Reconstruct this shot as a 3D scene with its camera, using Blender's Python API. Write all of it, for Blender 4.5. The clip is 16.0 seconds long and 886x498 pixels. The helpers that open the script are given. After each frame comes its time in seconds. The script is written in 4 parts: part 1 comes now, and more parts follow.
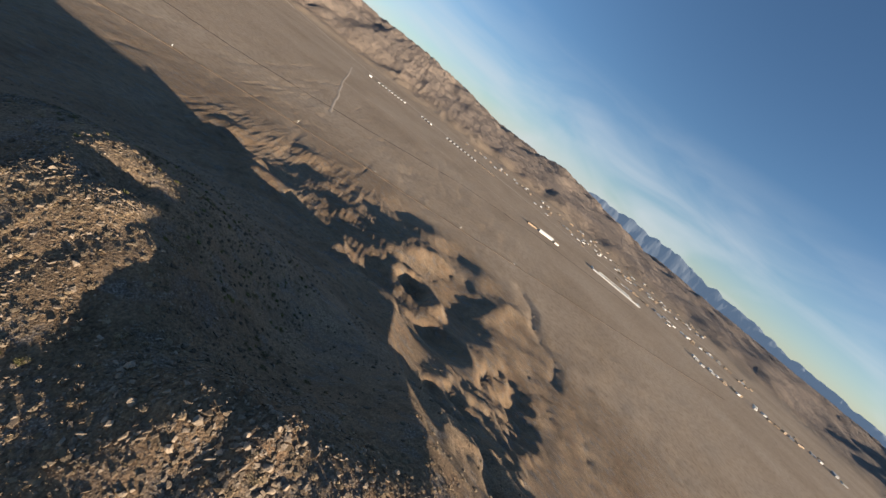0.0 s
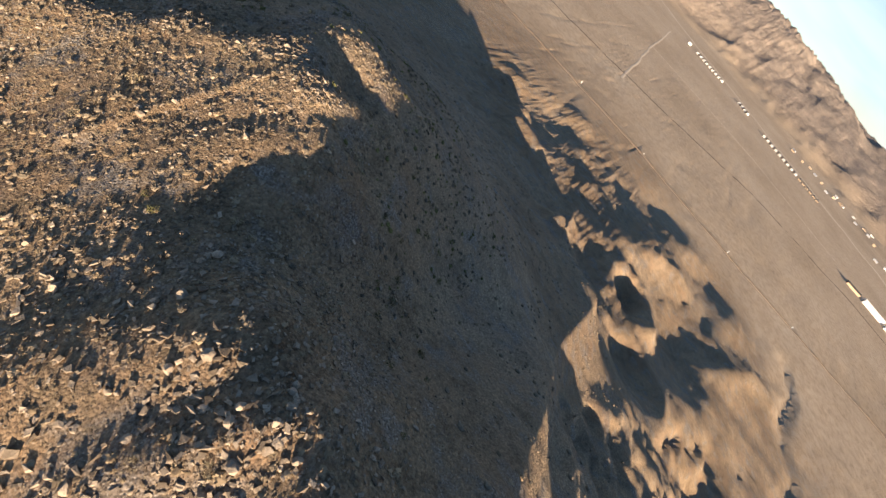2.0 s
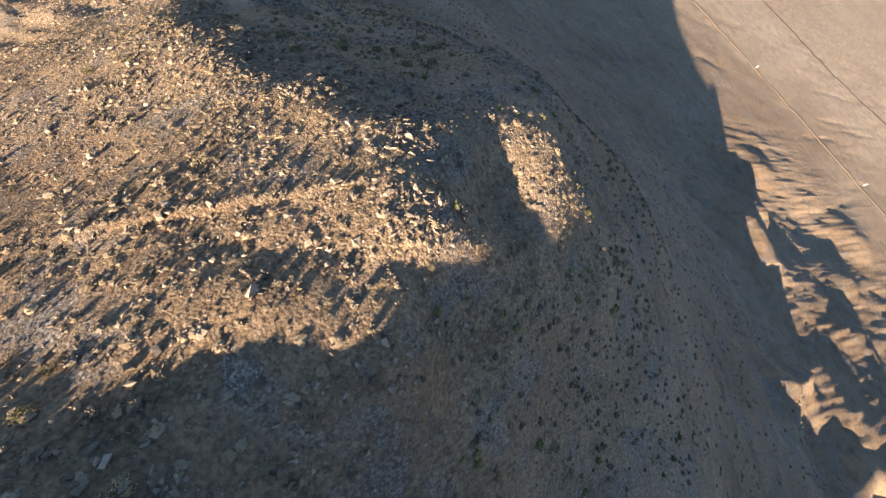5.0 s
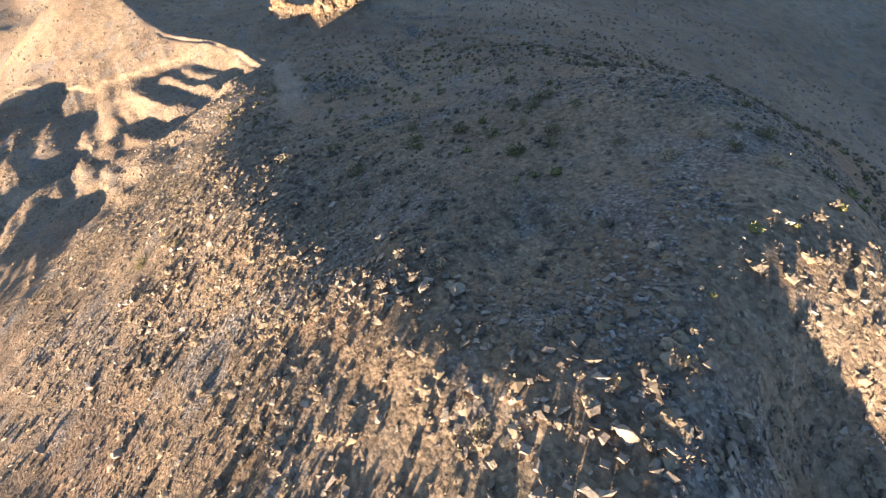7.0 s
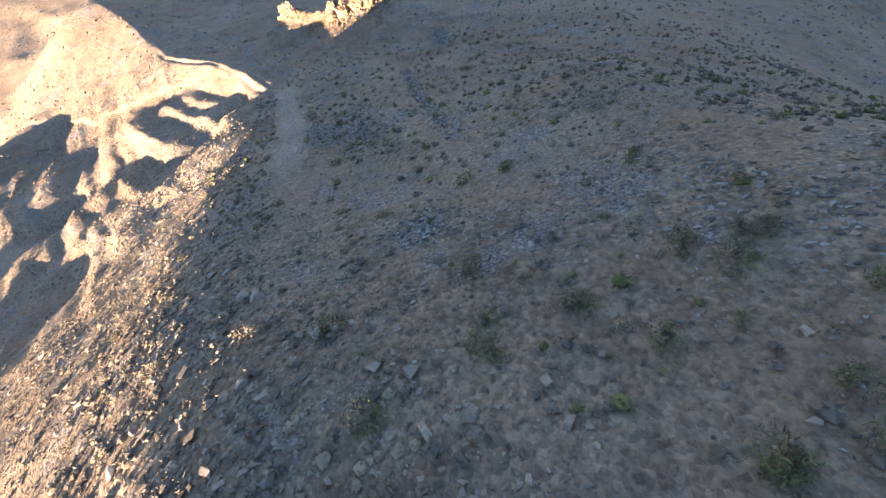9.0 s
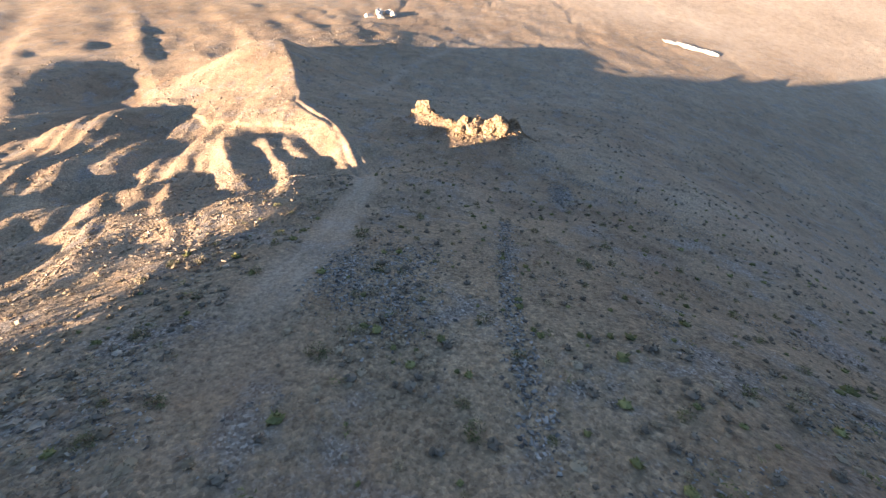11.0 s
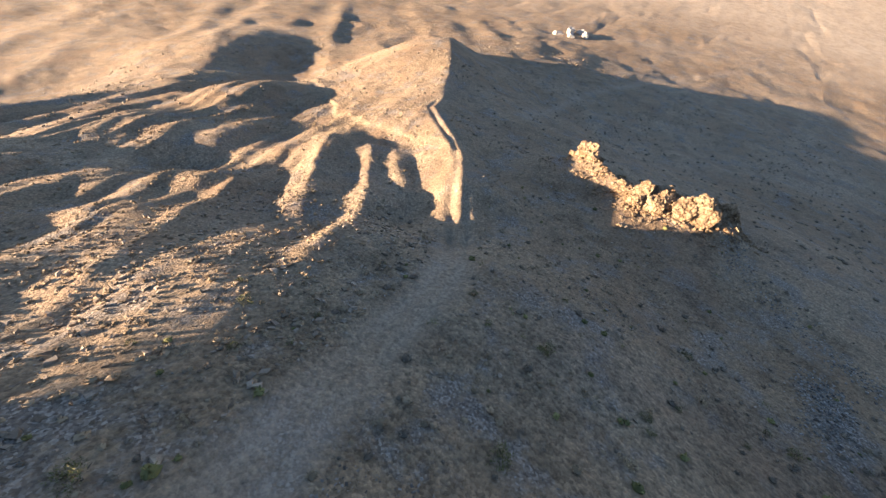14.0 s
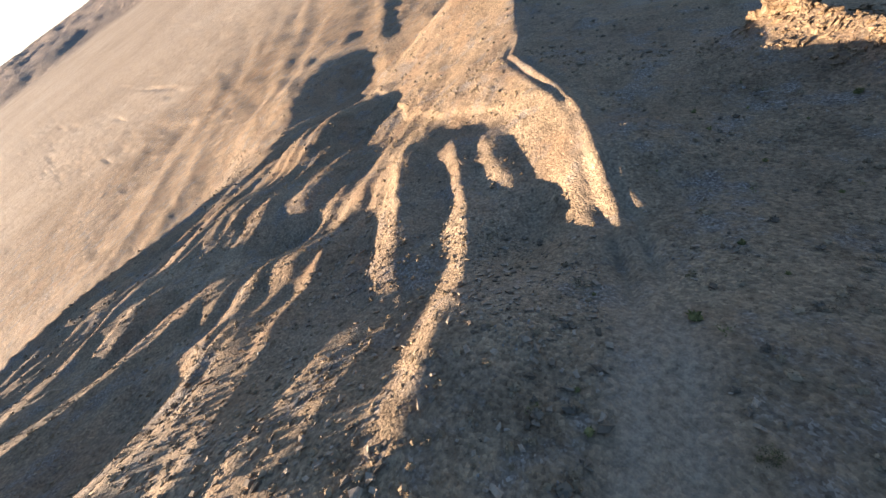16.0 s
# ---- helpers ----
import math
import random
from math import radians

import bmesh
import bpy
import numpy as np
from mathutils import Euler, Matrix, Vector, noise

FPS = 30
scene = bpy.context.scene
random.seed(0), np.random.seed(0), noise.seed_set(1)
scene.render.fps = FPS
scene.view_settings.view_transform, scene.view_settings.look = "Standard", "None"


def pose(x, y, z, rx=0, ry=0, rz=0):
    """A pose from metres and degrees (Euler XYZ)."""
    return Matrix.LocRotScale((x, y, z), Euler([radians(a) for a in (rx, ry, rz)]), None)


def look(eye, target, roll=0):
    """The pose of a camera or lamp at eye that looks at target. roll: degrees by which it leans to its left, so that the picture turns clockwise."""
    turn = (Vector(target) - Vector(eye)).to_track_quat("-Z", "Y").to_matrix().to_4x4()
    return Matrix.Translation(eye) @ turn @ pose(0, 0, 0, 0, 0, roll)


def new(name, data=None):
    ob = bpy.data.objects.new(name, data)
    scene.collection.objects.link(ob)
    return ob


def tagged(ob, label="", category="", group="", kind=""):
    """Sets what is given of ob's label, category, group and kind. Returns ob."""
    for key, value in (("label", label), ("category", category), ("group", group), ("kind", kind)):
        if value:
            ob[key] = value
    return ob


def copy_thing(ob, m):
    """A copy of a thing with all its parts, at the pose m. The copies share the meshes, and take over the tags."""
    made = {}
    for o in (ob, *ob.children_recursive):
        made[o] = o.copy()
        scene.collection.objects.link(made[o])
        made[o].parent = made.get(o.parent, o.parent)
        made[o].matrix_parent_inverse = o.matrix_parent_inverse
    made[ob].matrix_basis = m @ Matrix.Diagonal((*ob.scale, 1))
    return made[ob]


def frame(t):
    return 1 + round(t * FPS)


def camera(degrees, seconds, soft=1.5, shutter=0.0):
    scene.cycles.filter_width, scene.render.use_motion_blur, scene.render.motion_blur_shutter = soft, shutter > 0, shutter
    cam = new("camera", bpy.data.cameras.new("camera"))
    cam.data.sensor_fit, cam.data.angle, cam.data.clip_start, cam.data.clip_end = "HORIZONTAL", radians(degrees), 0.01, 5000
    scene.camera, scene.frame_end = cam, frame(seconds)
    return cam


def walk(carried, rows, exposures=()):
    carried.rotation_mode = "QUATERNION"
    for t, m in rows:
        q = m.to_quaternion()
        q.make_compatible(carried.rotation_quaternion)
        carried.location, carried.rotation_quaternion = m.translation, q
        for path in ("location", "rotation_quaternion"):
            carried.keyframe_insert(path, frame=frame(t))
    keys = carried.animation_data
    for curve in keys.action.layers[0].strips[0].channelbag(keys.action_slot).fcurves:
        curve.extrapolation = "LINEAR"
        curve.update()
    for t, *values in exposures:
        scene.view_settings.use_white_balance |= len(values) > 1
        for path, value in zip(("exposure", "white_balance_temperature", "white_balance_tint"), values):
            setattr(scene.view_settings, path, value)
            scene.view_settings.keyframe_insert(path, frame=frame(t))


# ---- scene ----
# ---- camera and flight ----
cam = camera(100.15, 16.0, soft=1.45)
ROWS = [
    (0.0, -16.49, 12.64, 97.41, 66.36, -36.56, -2.02),
    (0.5, -13.86, 16.03, 96.85, 64.63, -38.00, 20.51),
    (1.0, -12.04, 19.81, 96.01, 49.95, -36.29, 35.43),
    (1.5, -11.44, 23.70, 95.02, 37.06, -32.60, 40.39),
    (2.0, -12.01, 27.67, 93.79, 33.06, -31.42, 47.12),
    (2.5, -13.42, 31.44, 92.48, 31.59, -30.67, 54.11),
    (3.0, -15.74, 34.98, 91.12, 30.80, -29.60, 60.10),
    (5.5, -29.79, 45.65, 84.20, 27.53, -14.83, 78.56),
    (6.0, -34.64, 46.45, 82.30, 27.89, -10.45, 78.76),
    (6.5, -39.52, 46.97, 80.46, 27.72, -4.48, 75.51),
    (7.0, -44.39, 47.40, 78.71, 27.97, 0.09, 73.35),
    (7.5, -49.15, 47.92, 76.76, 27.17, 4.79, 71.38),
    (8.0, -53.75, 48.48, 74.86, 26.99, 6.67, 70.66),
    (8.5, -58.25, 49.17, 73.02, 26.84, 6.86, 70.70),
    (9.0, -62.60, 49.97, 71.04, 26.58, 4.62, 73.83),
    (9.5, -66.93, 50.73, 68.91, 26.48, -1.12, 81.55),
    (10.0, -71.22, 51.15, 66.77, 39.20, -4.11, 87.65),
    (12.5, -95.64, 50.32, 56.05, 39.68, -6.06, 114.07),
    (13.0, -99.84, 48.59, 54.17, 39.75, -6.29, 118.09),
    (13.5, -103.87, 46.53, 52.43, 41.30, -6.40, 122.48),
    (14.0, -107.66, 44.29, 50.88, 42.30, -4.46, 125.90),
    (14.5, -111.12, 41.90, 49.36, 42.12, -0.03, 128.39),
    (15.0, -114.30, 39.47, 47.76, 40.77, 6.82, 131.27),
    (15.5, -117.22, 37.09, 46.04, 38.30, 12.91, 131.02),
    (16.0, -120.22, 34.91, 44.14, 36.24, 23.35, 123.19),
]
walk(cam, [(t, pose(x, y, z, rx, ry, rz)) for t, x, y, z, rx, ry, rz in ROWS], exposures=[(0.0, 1.45, 6300, 10), (1.0, 1.76, 6850, 12), (3.0, 2.42, 6850, 13), (6.0, 2.82, 6600, 14), (7.5, 3.2, 6550, 15), (9.2, 3.6, 6500, 18), (10.5, 3.46, 6800, 18), (12.5, 3.24, 7150, 18), (14.2, 2.98, 7050, 17), (16.0, 2.74, 6700, 15)])

# ---- sun and sky ----
SUN_AZ, SUN_EL = -42.0, 9.6  # direction towards the sun, degrees from +x, and its height
sun_dir = Vector((math.cos(radians(SUN_EL)) * math.cos(radians(SUN_AZ)), math.cos(radians(SUN_EL)) * math.sin(radians(SUN_AZ)), math.sin(radians(SUN_EL))))
sun_data = bpy.data.lights.new("sun", "SUN")
sun_data.energy, sun_data.angle, sun_data.color = 4.0, radians(0.53), (1.0, 0.84, 0.64)
sun = new("sun", sun_data)
sun.matrix_world = look(sun_dir * 900, (0, 0, 0))
world = bpy.data.worlds.new("sky")
scene.world = world
world.use_nodes = True
sky = world.node_tree.nodes.new("ShaderNodeTexSky")
sky.sky_type, sky.sun_disc = "NISHITA", False
sky.sun_elevation, sky.sun_rotation = radians(SUN_EL), math.atan2(sun_dir.x, sun_dir.y)
sky.air_density, sky.dust_density, sky.ozone_density = 1.0, 0.5, 3.0
sky.altitude = 1200
back = world.node_tree.nodes["Background"]
back.inputs["Strength"].default_value = 0.055
# thin veils of cloud low over the ranges
wn, wl = world.node_tree.nodes, world.node_tree.links
where = wn.new("ShaderNodeTexCoord")
stretch = wn.new("ShaderNodeMapping")
stretch.inputs["Scale"].default_value = (2.2, 2.2, 9.0)
wl.new(where.outputs["Generated"], stretch.inputs["Vector"])
veil = wn.new("ShaderNodeTexNoise")
veil.inputs["Scale"].default_value, veil.inputs["Detail"].default_value, veil.inputs["Distortion"].default_value = 1.6, 5, 0.6
wl.new(stretch.outputs[0], veil.inputs["Vector"])
low = wn.new("ShaderNodeSeparateXYZ")
wl.new(where.outputs["Generated"], low.inputs[0])
height_fade = wn.new("ShaderNodeMapRange")
for k, v in ((1, 0.015), (2, 0.26), (3, 0.75), (4, 0.0)):
    height_fade.inputs[k].default_value = v
wl.new(low.outputs["Z"], height_fade.inputs[0])
cloud = wn.new("ShaderNodeMapRange")
for k, v in ((1, 0.40), (2, 0.68), (3, 0.25), (4, 1.0)):
    cloud.inputs[k].default_value = v
wl.new(veil.outputs[0], cloud.inputs[0])
amount = wn.new("ShaderNodeMath")
amount.operation = "MULTIPLY"
wl.new(height_fade.outputs[0], amount.inputs[0])
wl.new(cloud.outputs[0], amount.inputs[1])
haze = wn.new("ShaderNodeMix")
haze.data_type = "RGBA"
wl.new(amount.outputs[0], haze.inputs[0])
wl.new(sky.outputs[0], haze.inputs[6])
haze.inputs[7].default_value = (4.6, 4.8, 5.0, 1)
wl.new(haze.outputs[2], back.inputs["Color"])


# ---- materials ----
def mat(name, rough=0.9):
    m = bpy.data.materials.new(name)
    m.use_nodes = True
    n, l = m.node_tree.nodes, m.node_tree.links
    b = n["Principled BSDF"]
    b.inputs["Roughness"].default_value = rough
    b.inputs["Specular IOR Level"].default_value = 0.15
    return m, n, l, b


def noise_node(n, l, scale, detail=6, rough=0.6, vec=None):
    t = n.new("ShaderNodeTexNoise")
    t.inputs["Scale"].default_value, t.inputs["Detail"].default_value, t.inputs["Roughness"].default_value = scale, detail, rough
    if vec:
        l.new(vec, t.inputs["Vector"])
    return t


def ramp(n, l, src, stops):
    r = n.new("ShaderNodeValToRGB")
    while len(r.color_ramp.elements) < len(stops):
        r.color_ramp.elements.new(0.5)
    for e, (p, c) in zip(r.color_ramp.elements, stops):
        e.position, e.color = p, (*c, 1)
    l.new(src, r.inputs[0])
    return r.outputs[0]


def mix(n, l, fac, a, b, mode="MIX"):
    m = n.new("ShaderNodeMix")
    m.data_type, m.blend_type = "RGBA", mode
    for s, v in ((m.inputs[0], fac), (m.inputs[6], a), (m.inputs[7], b)):
        if isinstance(v, (int, float)):
            s.default_value = v
        elif isinstance(v, tuple):
            s.default_value = (*v, 1)
        else:
            l.new(v, s)
    return m.outputs[2]


def bump(n, l, b, h, dist, strength=1.0):
    u = n.new("ShaderNodeBump")
    u.inputs["Distance"].default_value, u.inputs["Strength"].default_value = dist, strength
    l.new(h, u.inputs["Height"])
    l.new(u.outputs[0], b.inputs["Normal"])


def soil_material():
    """Dry stony soil: tan earth, gravel, small tufts too small to build far off, pale wheel track, darker rock on the ranges."""
    m, n, l, b = mat("dry_soil", 0.95)
    geo = n.new("ShaderNodeNewGeometry")
    pos = geo.outputs["Position"]
    big, mid, fine = noise_node(n, l, 0.018, 6, 0.6, pos), noise_node(n, l, 0.22, 7, 0.65, pos), noise_node(n, l, 2.6, 9, 0.75, pos)
    base = ramp(n, l, big.outputs[0], [(0.35, (0.245, 0.172, 0.110)), (0.5, (0.30, 0.216, 0.141)), (0.66, (0.335, 0.252, 0.174))])
    c2 = ramp(n, l, mid.outputs[0], [(0.32, (0.62, 0.60, 0.58)), (0.5, (0.92, 0.91, 0.9)), (0.68, (1.12, 1.1, 1.06))])
    c3 = ramp(n, l, fine.outputs[0], [(0.3, (0.42, 0.41, 0.39)), (0.5, (0.96, 0.96, 0.96)), (0.7, (1.42, 1.38, 1.3))])
    col = mix(n, l, 1.0, mix(n, l, 1.0, base, c2, "MULTIPLY"), c3, "MULTIPLY")
    # scattered low tufts
    warp = n.new("ShaderNodeVectorMath")
    warp.operation = "MULTIPLY_ADD"
    l.new(noise_node(n, l, 0.9, 3, 0.5, pos).outputs["Color"], warp.inputs[0])
    warp.inputs[1].default_value = (1.2, 1.2, 0)
    l.new(pos, warp.inputs[2])
    vor = n.new("ShaderNodeTexVoronoi")
    vor.voronoi_dimensions = "2D"
    vor.inputs["Scale"].default_value = 0.55
    l.new(warp.outputs[0], vor.inputs["Vector"])
    tuft = ramp(n, l, vor.outputs["Distance"], [(0.12, (1, 1, 1)), (0.24, (0, 0, 0))])
    patch = ramp(n, l, noise_node(n, l, 0.05, 4, 0.6, pos).outputs[0], [(0.4, (0, 0, 0)), (0.62, (0.6, 0.6, 0.6))])
    cover = mix(n, l, 1.0, tuft, patch, "MULTIPLY")
    col = mix(n, l, cover, col, (0.125, 0.10, 0.066))
    # gravel
    grit = n.new("ShaderNodeTexVoronoi")
    grit.inputs["Scale"].default_value = 5.0
    l.new(pos, grit.inputs["Vector"])
    chips = ramp(n, l, grit.outputs["Color"], [(0.0, (0.5, 0.49, 0.48)), (1.0, (1.45, 1.42, 1.36))])
    col = mix(n, l, 0.8, col, mix(n, l, 1.0, col, chips, "MULTIPLY"))
    # beds of dark grey gravel
    bed_noise = noise_node(n, l, 0.16, 5, 0.7, pos)
    bed = ramp(n, l, bed_noise.outputs[0], [(0.52, (0, 0, 0)), (0.62, (0.75, 0.75, 0.75))])
    pebble = n.new("ShaderNodeTexVoronoi")
    pebble.inputs["Scale"].default_value = 8.0
    l.new(pos, pebble.inputs["Vector"])
    grey = ramp(n, l, pebble.outputs["Color"], [(0.1, (0.07, 0.06, 0.052)), (0.55, (0.19, 0.162, 0.135)), (0.95, (0.44, 0.385, 0.32))])
    col = mix(n, l, bed, col, grey)
    # brown litter
    litter = ramp(n, l, noise_node(n, l, 0.11, 6, 0.7, pos).outputs[0], [(0.5, (0, 0, 0)), (0.66, (0.6, 0.6, 0.6))])
    col = mix(n, l, litter, col, mix(n, l, 1.0, (0.235, 0.14, 0.08), c3, "MULTIPLY"))
    # reddish and grey stains
    stain = ramp(n, l, noise_node(n, l, 0.06, 3, 0.5, pos).outputs[0], [(0.5, (0, 0, 0)), (0.7, (0.55, 0.55, 0.55))])
    col = mix(n, l, stain, col, mix(n, l, 1.0, col, (0.80, 0.80, 0.86), "MULTIPLY"))
    # wheel track
    at = n.new("ShaderNodeAttribute")
    at.attribute_name = "track"
    col = mix(n, l, at.outputs["Fac"], col, mix(n, l, 1.0, (0.36, 0.285, 0.21), c3, "MULTIPLY"))
    # pale sand of the plain
    at4 = n.new("ShaderNodeAttribute")
    at4.attribute_name = "sand"
    sand = ramp(n, l, noise_node(n, l, 0.006, 7, 0.65, pos).outputs[0], [(0.32, (0.35, 0.26, 0.172)), (0.5, (0.43, 0.325, 0.222)), (0.68, (0.475, 0.37, 0.26))])
    scrub = ramp(n, l, noise_node(n, l, 0.16, 6, 0.75, pos).outputs[0], [(0.38, (0.72, 0.7, 0.68)), (0.56, (1.02, 1.02, 1.02))])
    col = mix(n, l, at4.outputs["Fac"], col, mix(n, l, 1.0, sand, scrub, "MULTIPLY"))
    # bare rock of the ranges
    at2 = n.new("ShaderNodeAttribute")
    at2.attribute_name = "rock"
    rk = noise_node(n, l, 0.012, 8, 0.7, pos)
    rock = ramp(n, l, rk.outputs[0], [(0.35, (0.17, 0.14, 0.12)), (0.65, (0.30, 0.235, 0.185))])
    col = mix(n, l, at2.outputs["Fac"], col, rock)
    l.new(col, b.inputs["Base Color"])
    h = n.new("ShaderNodeMath")
    h.operation = "MULTIPLY_ADD"
    l.new(grit.outputs["Distance"], h.inputs[0])
    h.inputs[1].default_value = -0.5
    l.new(fine.outputs[0], h.inputs[2])
    crags = n.new("ShaderNodeMath")
    crags.operation = "MULTIPLY"
    l.new(noise_node(n, l, 0.02, 9, 0.72, pos).outputs[0], crags.inputs[0])
    l.new(at2.outputs["Fac"], crags.inputs[1])
    total = n.new("ShaderNodeMath")
    total.operation = "MULTIPLY_ADD"
    l.new(crags.outputs[0], total.inputs[0])
    total.inputs[1].default_value = 150.0
    l.new(h.outputs[0], total.inputs[2])
    # rills on the outer slopes, lumps of earth everywhere
    at3 = n.new("ShaderNodeAttribute")
    at3.attribute_name = "wash"
    rill = n.new("ShaderNodeTexNoise")
    rill.noise_type = "RIDGED_MULTIFRACTAL"
    rill.inputs["Scale"].default_value, rill.inputs["Detail"].default_value = 0.045, 5
    l.new(pos, rill.inputs["Vector"])
    lumps = noise_node(n, l, 0.8, 4, 0.6, pos)
    amount = n.new("ShaderNodeMath")
    amount.operation = "MULTIPLY"
    l.new(rill.outputs[0], amount.inputs[0])
    l.new(at3.outputs["Fac"], amount.inputs[1])
    more = n.new("ShaderNodeMath")
    more.operation = "MULTIPLY_ADD"
    l.new(amount.outputs[0], more.inputs[0])
    more.inputs[1].default_value = -3.0
    l.new(total.outputs[0], more.inputs[2])
    last = n.new("ShaderNodeMath")
    last.operation = "MULTIPLY_ADD"
    l.new(lumps.outputs[0], last.inputs[0])
    last.inputs[1].default_value = 1.3
    l.new(more.outputs[0], last.inputs[2])
    bump(n, l, b, last.outputs[0], 0.2, 0.85)
    return m


def stone_material(name, dark, light, scale=1.5):
    m, n, l, b = mat(name, 0.85)
    pos = n.new("ShaderNodeNewGeometry").outputs["Position"]
    a, c = noise_node(n, l, scale, 6, 0.65, pos), noise_node(n, l, scale * 9, 5, 0.7, pos)
    isl = n.new("ShaderNodeNewGeometry").outputs["Random Per Island"]
    col = mix(n, l, isl, dark, light)
    col = mix(n, l, 1.0, col, ramp(n, l, a.outputs[0], [(0.35, (0.72, 0.70, 0.66)), (0.62, (1.1, 1.08, 1.05))]), "MULTIPLY")
    col = mix(n, l, 1.0, col, ramp(n, l, c.outputs[0], [(0.3, (0.75, 0.75, 0.75)), (0.7, (1.1, 1.1, 1.1))]), "MULTIPLY")
    l.new(col, b.inputs["Base Color"])
    bump(n, l, b, c.outputs[0], 0.06, 0.7)
    return m


def crag_material():
    """Weathered ochre rock with dark cracks and pitted faces."""
    m, n, l, b = mat("ochre_crag", 0.9)
    pos = n.new("ShaderNodeNewGeometry").outputs["Position"]
    a, c = noise_node(n, l, 0.7, 7, 0.7, pos), noise_node(n, l, 5.0, 6, 0.75, pos)
    col = ramp(n, l, a.outputs[0], [(0.33, (0.17, 0.105, 0.055)), (0.5, (0.31, 0.21, 0.125)), (0.66, (0.40, 0.29, 0.185))])
    col = mix(n, l, 1.0, col, ramp(n, l, c.outputs[0], [(0.3, (0.5, 0.48, 0.46)), (0.55, (1.0, 1.0, 1.0)), (0.72, (1.25, 1.2, 1.1))]), "MULTIPLY")
    crack = n.new("ShaderNodeTexVoronoi")
    crack.feature = "DISTANCE_TO_EDGE"
    crack.inputs["Scale"].default_value = 1.1
    wob = n.new("ShaderNodeVectorMath")
    wob.operation = "MULTIPLY_ADD"
    l.new(noise_node(n, l, 1.5, 4, 0.6, pos).outputs["Color"], wob.inputs[0])
    wob.inputs[1].default_value = (0.8, 0.8, 0.8)
    l.new(pos, wob.inputs[2])
    l.new(wob.outputs[0], crack.inputs["Vector"])
    line = ramp(n, l, crack.outputs["Distance"], [(0.0, (0.35, 0.32, 0.3)), (0.07, (1, 1, 1))])
    l.new(mix(n, l, 1.0, col, line, "MULTIPLY"), b.inputs["Base Color"])
    h = n.new("ShaderNodeMath")
    h.operation = "MULTIPLY_ADD"
    l.new(line, h.inputs[0])
    h.inputs[1].default_value = 0.6
    l.new(c.outputs[0], h.inputs[2])
    bump(n, l, b, h.outputs[0], 0.3, 0.9)
    return m


def plant_material(name, dark, light):
    m, n, l, b = mat(name, 0.8)
    isl = n.new("ShaderNodeNewGeometry").outputs["Random Per Island"]
    obj = n.new("ShaderNodeObjectInfo").outputs["Random"]
    col = mix(n, l, isl, dark, light)
    col = mix(n, l, 0.5, col, mix(n, l, 1.0, col, ramp(n, l, obj, [(0, (0.6, 0.6, 0.6)), (1, (1.4, 1.3, 1.1))]), "MULTIPLY"))
    l.new(col, b.inputs["Base Color"])
    return m


def plain_material(name, colour, rough=0.7, grain=0.25):
    m, n, l, b = mat(name, rough)
    pos = n.new("ShaderNodeNewGeometry").outputs["Position"]
    a = noise_node(n, l, 0.3, 6, 0.7, pos)
    col = mix(n, l, 1.0, colour, ramp(n, l, a.outputs[0], [(0.3, (1 - grain,) * 3), (0.7, (1 + grain * 0.4,) * 3)]), "MULTIPLY")
    l.new(col, b.inputs["Base Color"])
    return m


STONE = stone_material("pale_stone", (0.13, 0.098, 0.07), (0.40, 0.318, 0.24))
GREY_STONE = stone_material("grey_stone", (0.075, 0.067, 0.06), (0.36, 0.325, 0.285))
CRAG = crag_material()
PALE_CRAG = stone_material("white_crag", (0.27, 0.25, 0.225), (0.40, 0.375, 0.34), 0.2)
DRY = plant_material("dry_twigs", (0.12, 0.09, 0.06), (0.28, 0.212, 0.142))
GREY_DRY = plant_material("grey_twigs", (0.125, 0.10, 0.072), (0.25, 0.196, 0.14))
STRAW = plant_material("straw", (0.24, 0.185, 0.11), (0.46, 0.37, 0.235))
GREEN = plant_material("olive_leaves", (0.06, 0.062, 0.024), (0.18, 0.168, 0.07))
STEM = plant_material("stem", (0.09, 0.065, 0.045), (0.14, 0.10, 0.07))
WHITE = plain_material("white_plaster", (0.70, 0.68, 0.64))
CONCRETE = plain_material("grey_concrete", (0.36, 0.36, 0.37))
DARK = plain_material("dark_roof_and_shadow", (0.07, 0.06, 0.055))
MUD = plain_material("mud_wall", (0.42, 0.31, 0.21))
ROAD = plain_material("packed_road", (0.52, 0.41, 0.30), 0.95, 0.2)
# far range: air haze put in as bluish colour and faint emission
DISTANT = plain_material("range_painted_haze", (0.10, 0.115, 0.135), 0.95, 0.2)
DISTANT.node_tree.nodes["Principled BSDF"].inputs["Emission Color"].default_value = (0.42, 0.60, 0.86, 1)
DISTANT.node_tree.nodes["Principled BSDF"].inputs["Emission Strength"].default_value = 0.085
OLD_WOOD = plain_material("weathered_wood", (0.21, 0.185, 0.16), 0.85, 0.35)
FURROW = plain_material("turned_earth", (0.14, 0.10, 0.07), 0.95, 0.3)


